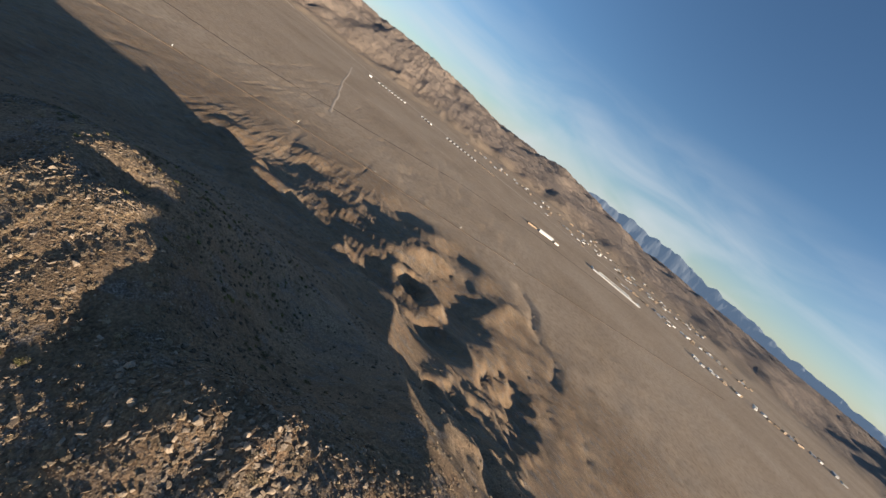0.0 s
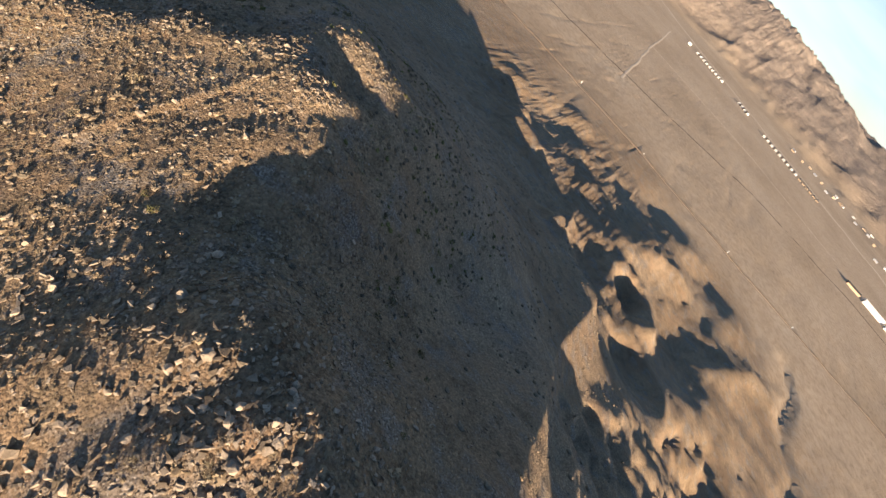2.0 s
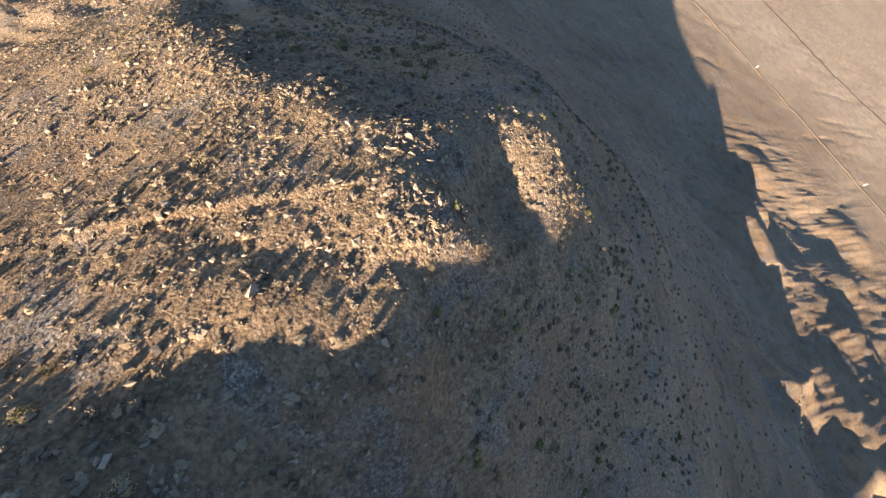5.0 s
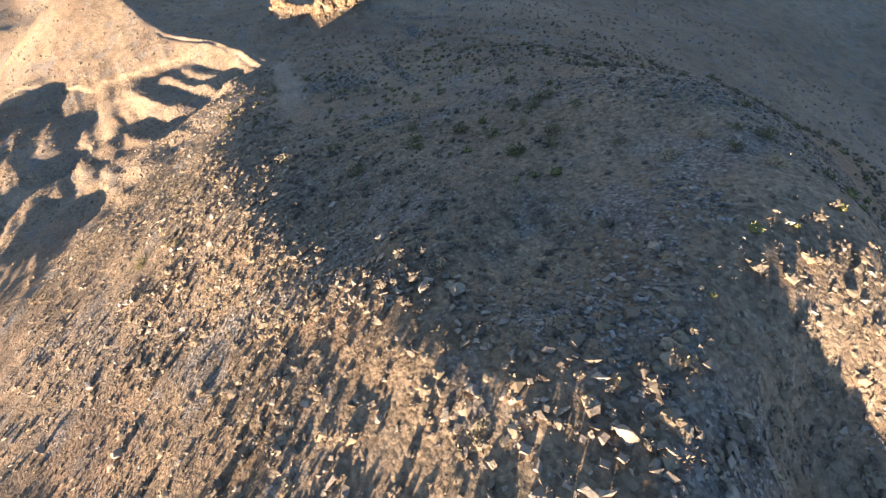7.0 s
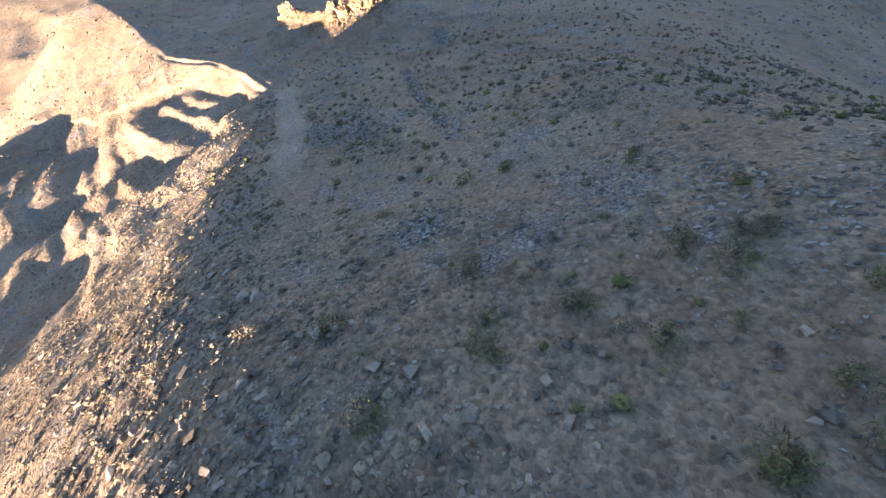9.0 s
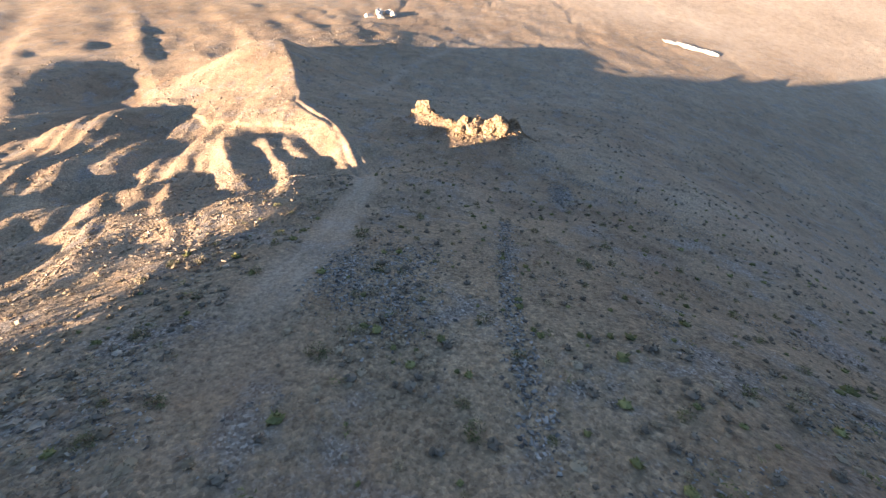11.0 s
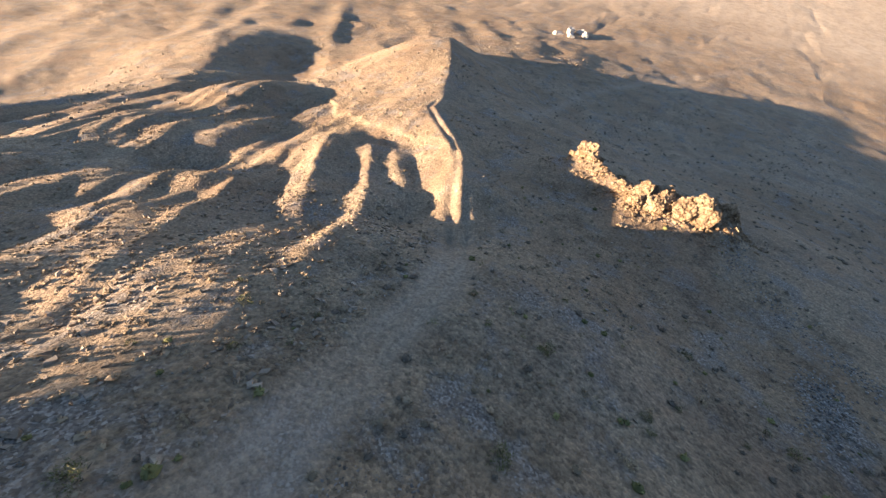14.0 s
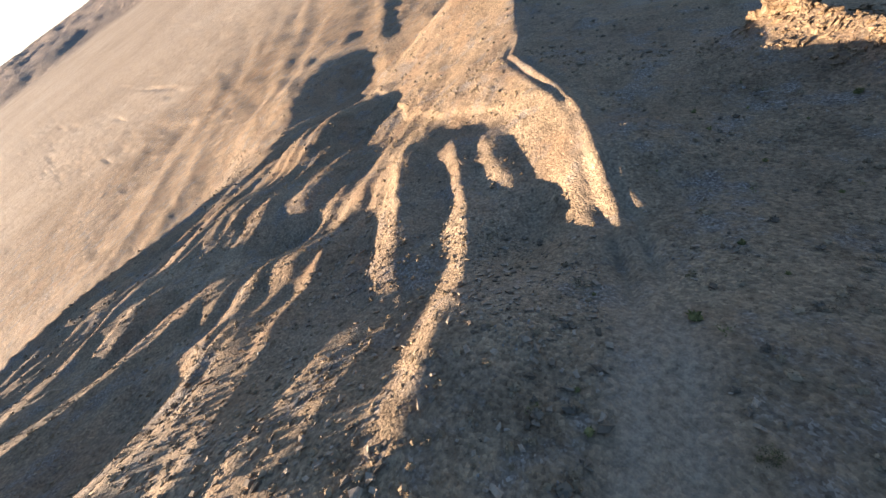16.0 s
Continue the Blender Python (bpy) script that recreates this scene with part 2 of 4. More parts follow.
# ---- the lie of the land ----
# swells of the hill: x, y, radius, height
MESA_KNOLLS = [
    (-167, -2, 11, 1.4), (-167, 6, 11, -0.3), (-163, -54, 18, 3), (-163, -6, 18, -0.1),
    (-163, 6, 18, 2.1), (-159, -34, 11, -0.7), (-157, -36, 7, -1.6), (-157, 0, 7, -2.3),
    (-151, -58, 11, -0.3), (-151, -54, 18, 1.8), (-151, 6, 18, -0.7), (-151, 18, 18, -1.5),
    (-150, -1, 5, 1), (-150, 19, 5, -1), (-150, 24, 5, 2), (-150, 29, 5, 0.5),
    (-145, -11, 5, 0.7), (-143, -58, 11, -3.5), (-143, -18, 11, 0.2),
]
WEST_FLANK_KNOLLS = [
    (-139, 18, 18, -1.6), (-135, -50, 11, -1.2), (-135, -42, 11, 3), (-135, -34, 11, 0.2),
    (-135, -11, 5, -1), (-135, 14, 5, 1.8), (-135, 19, 5, -1.4), (-135, 22, 11, 0.3),
    (-133, -36, 7, 0.2), (-130, -21, 5, -0.3), (-130, 14, 5, 1), (-127, -42, 11, 0.3),
    (-127, -42, 18, 1.2), (-127, -34, 11, 0.3), (-127, -26, 11, -0.5), (-127, -24, 7, -4.2),
    (-127, 46, 11, 0.9), (-125, -11, 5, 2.1), (-125, 9, 5, 0.9), (-125, 14, 5, -2.5),
    (-125, 24, 5, 1.1), (-120, 14, 5, 1), (-120, 19, 5, -2.1), (-119, -18, 11, 2.1),
    (-119, 22, 11, 1.2),
]
FLANK_KNOLLS = [
    (-115, -54, 18, -1.1), (-115, -18, 18, -2.2), (-115, -1, 5, 2.2), (-111, -42, 11, 3.1),
    (-110, -16, 5, -1.4), (-110, -11, 5, 2), (-109, -42, 7, 0.7), (-109, 6, 7, 1.3),
    (-105, -36, 5, 0.5), (-103, -42, 7, -0.1), (-103, -6, 18, -1), (-103, -2, 11, -1.2),
    (-97, -30, 7, -2.5),
]
SHOULDER_KNOLLS = [
    (-115, 12, 7, -1.4), (-115, 24, 7, 0.6), (-110, 19, 5, 1), (-105, 19, 5, -1.1),
    (-103, 14, 11, -0.5),
]
CREST_KNOLLS = [
    (-95, -10, 11, -0.6), (-91, -54, 18, -4.2), (-91, -30, 18, 2.6), (-91, -18, 18, -0.1),
    (-79, 46, 11, -1.4), (-79, 66, 18, 1.3), (-63, 62, 11, -1.2), (-61, 60, 7, -0.4),
    (-60, 39, 5, 0.9), (-60, 44, 5, -1.2), (-55, 46, 11, 0.2), (-55, 54, 18, 1.2),
    (-55, 64, 5, -1.4), (-50, 54, 5, -1.8), (-49, 66, 7, 1.8), (-47, 78, 11, -1.5),
    (-45, 54, 5, 0.9), (-45, 59, 5, 1.4), (-45, 64, 5, -1.2), (-45, 69, 5, 0.6),
    (-43, 48, 7, -1.5), (-43, 78, 7, -0.6), (-43, 78, 18, -0.4),
]
SUMMIT_KNOLLS = [
    (-17, 32, 6, -0.4), (-30, 43, 4, 0.2),
    (-40, 44, 5, -0.5), (-40, 59, 5, -3), (-40, 69, 5, -2.2), (-40, 74, 5, 0.7),
    (-39, 46, 11, -0.3), (-37, 30, 7, 0.9), (-37, 54, 7, 0.2), (-37, 66, 7, -1.2),
    (-37, 72, 7, 1.5), (-31, 18, 18, -1), (-31, 38, 11, -1.1), (-31, 54, 11, 1.6),
    (-30, 49, 5, 1.7), (-30, 54, 5, -1.9), (-30, 64, 5, -0.6), (-23, 30, 11, 2),
]
NORTH_KNOLLS = [
    (-20, 24, 5, 1), (-20, 34, 5, 0.6), (-19, 6, 18, -0.1), (-19, 18, 18, -0.8),
    (-19, 30, 7, 0.6), (-19, 36, 7, 0.5), (-15, 34, 5, 2.4), (-15, 46, 11, -1.3),
    (-13, 42, 7, -0.6), (-7, 18, 18, -2.1), (-7, 30, 7, 0.8), (-7, 42, 18, -0.5),
    (-7, 46, 11, -0.3), (-7, 54, 18, -1.7), (-5, 29, 5, 1.1), (5, 18, 18, -0.1),
]
FOOTHILL_MOUNDS = [
    (-90, 255, 24, 3.4), (-90, 275, 24, 3.9), (-90, 295, 24, 0.5), (-90, 335, 24, -1),
    (-90, 355, 24, -1.6), (-86, 275, 14, 1.8), (-74, 275, 14, 1.2), (-70, 275, 24, 3.8),
    (-70, 355, 24, -1), (-70, 375, 24, -1.7), (-50, 275, 24, 1.9), (-50, 295, 24, 1.6),
    (-10, 155, 24, 0.7), (-10, 195, 24, -2.8), (-10, 215, 24, -3.1), (-10, 315, 24, 4.7),
    (-2, 191, 14, -1.6), (-2, 203, 14, -1.2), (-2, 263, 14, 1.5), (10, 95, 24, -2.6),
    (10, 115, 24, -1.1), (10, 135, 24, -1.9), (10, 195, 24, -1.9), (10, 215, 24, -3.5),
    (10, 275, 24, 1), (19, 158, 9, 3.7), (30, 95, 24, -6.2), (30, 295, 24, 6.5),
    (30, 415, 24, -1.4), (34, 287, 14, 4.6),
]
FOOTHILL_MOUNDS_EAST = [
    (46, 335, 14, 3.2), (50, 155, 24, -3.2), (50, 175, 24, -2), (50, 235, 24, -1.3),
    (50, 335, 24, 2.3), (50, 355, 24, 2.9), (50, 415, 24, -0.6), (50, 435, 24, -2.9),
    (58, 143, 14, 2.5), (58, 239, 14, 1.4), (70, 143, 14, 1.7), (70, 215, 24, -1.4),
    (70, 239, 14, 3.1), (70, 375, 24, 1.2), (70, 395, 24, 2.5), (82, 179, 14, 2.3),
    (90, 195, 24, 1.1), (90, 415, 24, 4.3), (94, 167, 14, -2.4), (110, 155, 24, -1.5),
    (110, 255, 24, -0.8), (110, 275, 24, -3), (110, 295, 24, -1.3), (130, 175, 24, -5),
    (130, 235, 24, 0.7), (130, 255, 24, 1.7), (130, 415, 24, -2.5), (150, 255, 24, 2.3),
    (150, 375, 24, 4.8), (154, 395, 14, 1.6),
]
BROAD_SWELLS = [
    (-40, 40, 90, 65.9),
    (100, 20, 90, 16.3),
    (100, 0, 90, 15.3),
    (-80, 180, 90, 12.6),
    (120, 120, 90, 11.2),
    (100, -60, 90, 10.6),
    (-260, 140, 90, 3.7),
    (-200, 20, 62, 15.0),
    (40, 160, 62, 10.9),
    (0, -60, 62, 9.3),
    (-100, 260, 62, -8.9),
    (40, -60, 62, 8.1),
    (-300, -40, 62, 4.1),
    (-140, 100, 45, 12.9),
    (20, 0, 45, 12.0),
    (-240, 40, 45, -10.4),
    (60, 60, 45, 9.1),
    (-60, -80, 45, 6.3),
    (-140, -60, 45, 5.8),
    (-60, 100, 32, 10.3),
    (-200, -100, 32, -10.0),
    (-220, -40, 32, 9.5),
    (0, 180, 32, 7.5),
    (-200, -140, 32, 6.1),
    (-140, -140, 32, -5.7),
]
LESSER_SWELLS = [
    (-180, 80, 32, 5.6),
    (-240, 0, 32, -4.9),
    (-140, 20, 32, 4.1),
    (-100, 100, 32, 3.9),
    (-80, -140, 32, -3.9),
    (-60, 0, 32, -3.6),
    (-20, 100, 32, 3.4),
    (-100, -80, 32, 3.3),
    (-140, 180, 32, 3.1),
    (-60, 70, 15, 7.6),
    (-10, 30, 15, 7.5),
    (-40, 50, 15, 5.3),
    (-10, 70, 15, -5.1),
    (-40, 70, 15, 3.8),
    (-90, 70, 15, 3.8),
    (-30, 40, 15, 3.5),
    (-100, 40, 15, 3.0),
    (-130, 40, 15, 2.4),
    (-110, 60, 15, 2.2),
    (-70, 40, 15, 2.0),
    (-130, 10, 15, -2.0),
    (-80, 50, 15, 1.4),
    (-50, 30, 15, -1.2),
    (-110, 10, 15, 0.3),
]


def lattice(x, y, seed):
    """Smooth value noise, -1 to 1, on numpy arrays."""
    xi, yi = np.floor(x).astype(np.int64), np.floor(y).astype(np.int64)
    u, v = x - xi, y - yi
    u, v = u * u * u * (u * (u * 6 - 15) + 10), v * v * v * (v * (v * 6 - 15) + 10)

    def h(a, b):
        k = (a * 374761393 + b * 668265263 + seed * 974634777) & 0xFFFFFFFF
        k = ((k ^ (k >> 13)) * 1274126177) & 0xFFFFFFFF
        return ((k ^ (k >> 16)) & 0xFFFF) / 32767.5 - 1
    a, b, c, d = h(xi, yi), h(xi + 1, yi), h(xi, yi + 1), h(xi + 1, yi + 1)
    return a + (b - a) * u + (c - a) * v + (a - b - c + d) * u * v


def fractal(x, y, size, octaves, seed, gain=0.5):
    total, amp = 0, 1
    for k in range(octaves):
        total = total + amp * lattice(x / size + 17.3 * k, y / size - 9.1 * k, seed + k)
        size, amp = size / 2.03, amp * gain
    return total


def step(e0, e1, v):
    t = np.clip((v - e0) / (e1 - e0), 0, 1)
    return t * t * (3 - 2 * t)


def plain_height(x, y):
    r = np.hypot(x + 100, y - 20)
    return -12 - 26 * (1 - np.exp(-np.maximum(0, r - 150) / 130)) - 8 * (1 - np.exp(-r / 800))


def line_distance(x, y, points):
    """Distance to a line of points, the side of it (left is plus) and how far along it, 0 to 1."""
    best, side, along = np.full(np.shape(x), 1e9), np.zeros(np.shape(x)), np.zeros(np.shape(x))
    n = len(points) - 1
    for k in range(n):
        (ax, ay), (bx, by) = points[k], points[k + 1]
        dx, dy = bx - ax, by - ay
        t = np.clip(((x - ax) * dx + (y - ay) * dy) / (dx * dx + dy * dy), 0, 1)
        d = np.hypot(x - ax - t * dx, y - ay - t * dy)
        near = d < best
        best = np.where(near, d, best)
        side = np.where(near, np.sign(dx * (y - ay) - dy * (x - ax)), side)
        along = np.where(near, (k + t) / n, along)
    return best, side, along


def crest(x, y, points, high, left, right, fade=0.12, soft=0.7):
    """A sharp-backed rise along a line; left and right are the widths of its two flanks."""
    d, side, t = line_distance(x, y, points)
    w = np.where(side > 0, left, right)
    ends = 1 if fade <= 0 else np.clip(t / fade, 0, 1) * np.clip((1 - t) / fade, 0, 1)
    return high * np.exp(-np.hypot(d, soft) / w) * ends


def furrow(x, y, points, deep, wide, fade=0.2):
    """A gully along a line."""
    d, side, t = line_distance(x, y, points)
    return -deep * np.exp(-(d / wide) ** 2) * np.clip(t / fade, 0, 1) * np.clip((1 - t) / fade, 0, 1)


# crest of the hill from the summit down to the west, and the north spur
SUMMIT_CREST = [(14, 26), (4, 30), (-5, 33), (-13, 36)]
MAIN_CREST = [(-33, 51), (-39, 53), (-46, 51), (-55, 46), (-67, 39), (-78, 31), (-92, 27), (-109, 28), (-124, 26), (-139, 28)]
NORTH_SPUR = [(2, 26), (5, 45), (8, 60), (12, 85), (16, 107), (22, 140), (26, 175)]
MESA_EDGE = [(-139, 28), (-156, 17), (-172, 0), (-207, -20), (-240, -42), (-268, -57)]
TRACK = [(-200, -14), (-172, -1), (-162, 11), (-155, 18), (-148, 22), (-143, 24.5), (-138, 28), (-132, 31.5), (-127, 33.8), (-122, 35.2), (-116, 35.7), (-109.5, 36.8), (-102.5, 38.6), (-97, 38.4), (-92, 39.4), (-86, 41)]
# fingers of the south-west slope, from the mesa's foot up to the crest: line, height, widths of the shaded and the sunny flank
FINGERS = [
    ([(-162, 5), (-156, 16), (-146, 22.5), (-139.5, 27.3), (-134, 30)], 1.6, 3.0, 6.0),
    ([(-158, -1), (-148, 9.5), (-144, 14), (-138.5, 17.8), (-134, 21)], 1.0, 2.2, 3.5),
    ([(-159, -8), (-147.2, 4.4), (-134.7, 15.1), (-129, 19.1), (-125, 21.9), (-121.7, 24.1), (-117, 26)], 1.6, 2.6, 4.5),
    ([(-162, -17), (-146.2, -6.6), (-134.7, 3.3), (-127.4, 10.6), (-121.7, 16.9), (-117, 19.5), (-111, 22)], 1.9, 3.0, 5.5),
    ([(-143, -20), (-130, -7.3), (-120.9, 0.9), (-116.2, 5.3), (-111.7, 9.6), (-108.6, 14.3), (-103, 20)], 1.5, 2.8, 5.0),
    ([(-136, -19), (-125, -15.7), (-115.5, -9.2), (-109, -1), (-105, 4.2), (-102, 8), (-97, 14)], 1.5, 3.0, 5.5),
    ([(-122, -25), (-117.3, -23.5), (-109.7, -22.6), (-102.9, -21.2), (-97.6, -17.2), (-92, -15), (-84, -8)], 0.9, 2.6, 3.0),
]
# broken edge where the mesa drops to the heads of the gullies
MESA_SCARP = [(-204, -92), (-181, -55), (-175, -42), (-167.5, -27), (-160.5, -11), (-159, -3), (-158.5, 4)]
SOUTH_SPURS = [
    ([(-172, -66), (-153, -61), (-135, -55), (-122, -50.5), (-112, -50), (-99.8, -40), (-92.5, -33.5), (-84, -29)], 3.2),
    ([(-199, -107), (-157, -103), (-120, -96), (-85, -82), (-60, -60)], 2.8),
    ([(-180, -140), (-140, -130), (-100, -125), (-60, -105)], 1.2),
]
GULLIES = [
    ([(-161, 3), (-152, 9), (-144, 18), (-137, 21)], 0.5, 2.0),
    ([(-160, -3), (-150, 4), (-142, 11.5), (-136, 17)], 0.5, 2.0),
    ([(-160, -10), (-150, -2.5), (-140, 7), (-131, 14.5), (-124.5, 20)], 0.8, 2.5),
    ([(-150, -15), (-142, -9), (-131, -0.5), (-124, 7.5), (-118, 14)], 0.9, 2.8),
    ([(-136, -17), (-126, -10), (-118, -3), (-111.5, 5)], 0.8, 2.6),
    ([(-190, -50), (-174, -42), (-156, -45), (-132, -40), (-115, -42), (-95, -34)], 2.5, 8.0),
    ([(-215, -85), (-190, -88), (-160, -85), (-125, -78), (-100, -66)], 2.0, 7.0),
]


def features(x, y):
    z = crest(x, y, SUMMIT_CREST, 2.8, 8, 8, 0.1, 3.5) + crest(x, y, MAIN_CREST, 3.0, 9, 9, 0.1, 5.0) + crest(x, y, NORTH_SPUR, 8.0, 16, 20, 0.15) + crest(x, y, MESA_EDGE, 3.4, 12, 7, 0.08)
    wx, wy = x + 0.6 * fractal(x, y, 9, 2, 80), y + 0.6 * fractal(x, y, 9, 2, 81)
    for points, high, back, front in FINGERS:
        z = z + crest(wx, wy, points, high, back, front, 0.16, 0.8)
    d, side, t = line_distance(x + 1.6 * fractal(x, y, 7, 3, 82), y + 1.6 * fractal(x, y, 7, 3, 83), MESA_SCARP)
    z = z + 0.6 * step(-0.7, 0.9, d * side) * np.exp(-np.maximum(0, d * side) / 22) * np.clip(t / 0.2, 0, 1) * np.clip((1 - t) / 0.1, 0, 1)
    for points, high in SOUTH_SPURS:
        z = z + crest(x, y, points, high, 13, 9, 0.25)
    for points, deep, wide in GULLIES:
        z = z + furrow(x, y, points, deep, wide)
    # lesser rills running down the south-west flank
    flank = step(12, -14, y) * step(-190, -150, x) * step(-50, -90, x) * step(-150, -110, y)
    outer = step(-40, -80, y) * step(-420, -330, x) * step(-60, -110, x) * step(-420, -330, y)
    along, across = 0.94 * x + 0.34 * y, -0.34 * x + 0.94 * y
    z = z + flank * 1.5 * (0.45 - np.abs(fractal(along * 0.11, across, 10, 3, 77))) + outer * 1.5 * (0.4 - np.abs(fractal((0.72 * x + 0.69 * y) * 0.09, 0.72 * y - 0.69 * x + 7 * fractal(x, y, 80, 2, 86), 24, 2, 87, 0.5)))
    fan = step(36, 24, y) * step(-30, -12, y) * step(-168, -155, x) * step(-78, -92, x)
    along, across = 0.78 * x + 0.62 * y, -0.62 * x + 0.78 * y
    z = z + fan * 0.5 * (0.45 - np.abs(fractal(along * 0.17, across, 7.5, 3, 78)))
    # vehicle track: two ruts, washed out where it climbs the spur
    d, side, t = line_distance(x, y, TRACK)
    wash = 0.1 + 0.4 * step(0.56, 0.46, t) * step(0.0, 0.12, t) * (0.8 + 0.5 * fractal(x, y, 5, 2, 84))
    z = z - wash * np.exp(-((d - 0.95) / 0.5) ** 2) - 0.12 * np.exp(-(d / 2.2) ** 4)
    # summit knob, knolls on the crest
    for cx, cy, r, h in ((12, 23, 17, 7.2), (-41, 66, 5.0, 2.7), (-13.5, 26.5, 3.4, 0.4), (-32.5, 47.5, 2.6, -0.7), (-184, 26, 8, -1.3)):
        z = z + h * np.exp(-((x - cx) ** 2 + (y - cy) ** 2) / r ** 2)
    # gravel ridge that carries the ochre rocks
    z = z + crest(x, y, [(-182, 30), (-177, 34), (-171, 40), (-167, 45), (-167, 51), (-170, 57), (-174, 62)], 4.6, 4.0, 5.5, 0.12)
    return z


def foothills(x, y):
    """Eroded mounds, pits and badlands at the hill's northern foot."""
    z = 0
    # round pit with a raised rim, hollow beside it, mounds, dune-like rise
    d = np.hypot(x - 55, (y - 245) / 1.2)
    z = z + 6 * np.exp(-((d - 21) / 8) ** 2) - 9 * np.exp(-(d / 10.5) ** 4)
    z = z - 8 * np.exp(-(((x - 70) / 18) ** 2 + ((y - 187) / 15) ** 2) ** 1.5)
    z = z + crest(x, y, [(52, 205), (72, 212), (92, 196), (96, 172), (84, 158)], 4.0, 6, 6, 0.2)
    z = z + crest(x, y, [(-14, 172), (-6, 190), (-3, 215), (-8, 250)], 10.0, 11, 11, 0.15)
    z = z + crest(x, y, [(40, 300), (62, 325), (84, 345), (110, 352)], 9.0, 14, 14, 0.3)
    z = z + crest(x, y, [(110, 260), (140, 290), (180, 345), (225, 352)], 6.0, 22, 12, 0.3)
    z = z + furrow(x, y, [(205, 240), (235, 293), (220, 341), (240, 400), (225, 450)], 2.5, 5, 0.1)
    for cx, cy, r, h in ((-90, 297, 9, 8.5), (-124, 343, 11, 4.5), (-70, 405, 16, 3.5), (20, 262, 14, 5.0), (112, 214, 22, 5.0), (-40, 355, 14, 3.0)):
        z = z + h * np.exp(-((x - cx) ** 2 + (y - cy) ** 2) / r ** 2)
    d, side, t = line_distance(x, y, [(36, 70), (60, 105), (95, 140), (120, 160), (140, 195)])
    z = z + step(30, 18, d) * 4.2 * (0.5 - np.abs(fractal(x * 1.2, y * 0.8, 17, 4, 41)))
    rough = step(150, 210, y) * step(470, 360, y) * step(-190, -140, x) * step(260, 200, x)
    return z + rough * (1.6 * (0.5 - np.abs(fractal(x, y, 24, 5, 33))) + 0.9 * (0.45 - np.abs(fractal(x + 2 * fractal(x, y, 15, 2, 35), y, 9, 3, 34, 0.6))))


def height(x, y):
    z = plain_height(x, y)
    for cx, cy, r, h in BROAD_SWELLS + LESSER_SWELLS + MESA_KNOLLS + WEST_FLANK_KNOLLS + FLANK_KNOLLS + SHOULDER_KNOLLS + CREST_KNOLLS + SUMMIT_KNOLLS + NORTH_KNOLLS + FOOTHILL_MOUNDS + FOOTHILL_MOUNDS_EAST:
        z = z + h * np.exp(-((x - cx) ** 2 + (y - cy) ** 2) / r ** 2)
    r = np.hypot(x + 100, y - 20)
    z = z + features(x, y) + foothills(x, y)
    z = z + 0.35 * fractal(x, y, 14, 4, 3) * step(500, 150, r) + 0.08 * fractal(x, y, 2.2, 3, 9) * step(400, 100, r)
    # washes on the plain
    z = z - 0.8 * np.maximum(0, 0.25 - np.abs(fractal(x, y, 70, 4, 61))) / 0.25 * step(150, 260, r) * step(1500, 700, r)
    z = z + 0.9 * (0.4 - np.abs(fractal(x, y, 30, 3, 62))) * step(110, 160, r) * step(520, 330, r) * step(-130, -190, x)
    # distant ranges: skyline height by bearing from north, west plus
    bearing = np.degrees(np.arctan2(-(x + 16), y - 13))
    top = np.interp(bearing, [-180, -150, -110, -80, -60, -46, -37, -30, -23, -19, -13, -5.5, 2, 7, 12, 22, 28, 50, 90, 150, 165, 180],
                    [52, 110, 150, 100, 92, 100, 116, 165, 212, 182, 166, 205, 240, 225, 222, 300, 365, 360, 250, 90, 52, 48])
    ridge = 1 - 1.1 * np.abs(fractal(x, y, 620, 6, 21, 0.55))
    swell = step(2100 + 250 * lattice(x / 700, y / 700, 8), 3500, r)
    return z + swell * (top + 40) * (0.72 + 0.3 * ridge) * step(0.0, 0.55, swell + 0.25 * ridge)


def axis(lo, hi, cell, reach, growth):
    inner = list(np.arange(lo, hi + cell / 2, cell))
    up, down, s = [inner[-1]], [inner[0]], cell
    while up[-1] < reach or down[-1] > -reach:
        s = min(s * growth, 38)
        up.append(up[-1] + s)
        down.append(down[-1] - s)
    return np.array(down[:0:-1] + inner + up[1:])


gx, gy = axis(-185, 10, 0.5, 4400, 1.026), axis(-45, 85, 0.5, 4400, 1.026)
mx, my = np.meshgrid(gx, gy)
mz = height(mx, my)
nx, ny = len(gx), len(gy)
mesh = bpy.data.meshes.new("ground")
mesh.vertices.add(nx * ny)
mesh.vertices.foreach_set("co", np.stack([mx, my, mz], 2).astype(np.float32).ravel())
i0 = (np.arange(ny - 1)[:, None] * nx + np.arange(nx - 1)[None, :]).ravel()
quads = np.stack([i0, i0 + 1, i0 + 1 + nx, i0 + nx], 1).astype(np.int32)
mesh.loops.add(quads.size)
mesh.loops.foreach_set("vertex_index", quads.ravel())
mesh.polygons.add(len(quads))
mesh.polygons.foreach_set("loop_start", np.arange(0, quads.size, 4, dtype=np.int32))
mesh.polygons.foreach_set("use_smooth", np.ones(len(quads), dtype=bool))
mesh.update(calc_edges=True)
mesh.materials.append(soil_material())
ground = tagged(new("ground", mesh), "dry tan desert hillside and plain of stony soil", "ground", kind="structure")

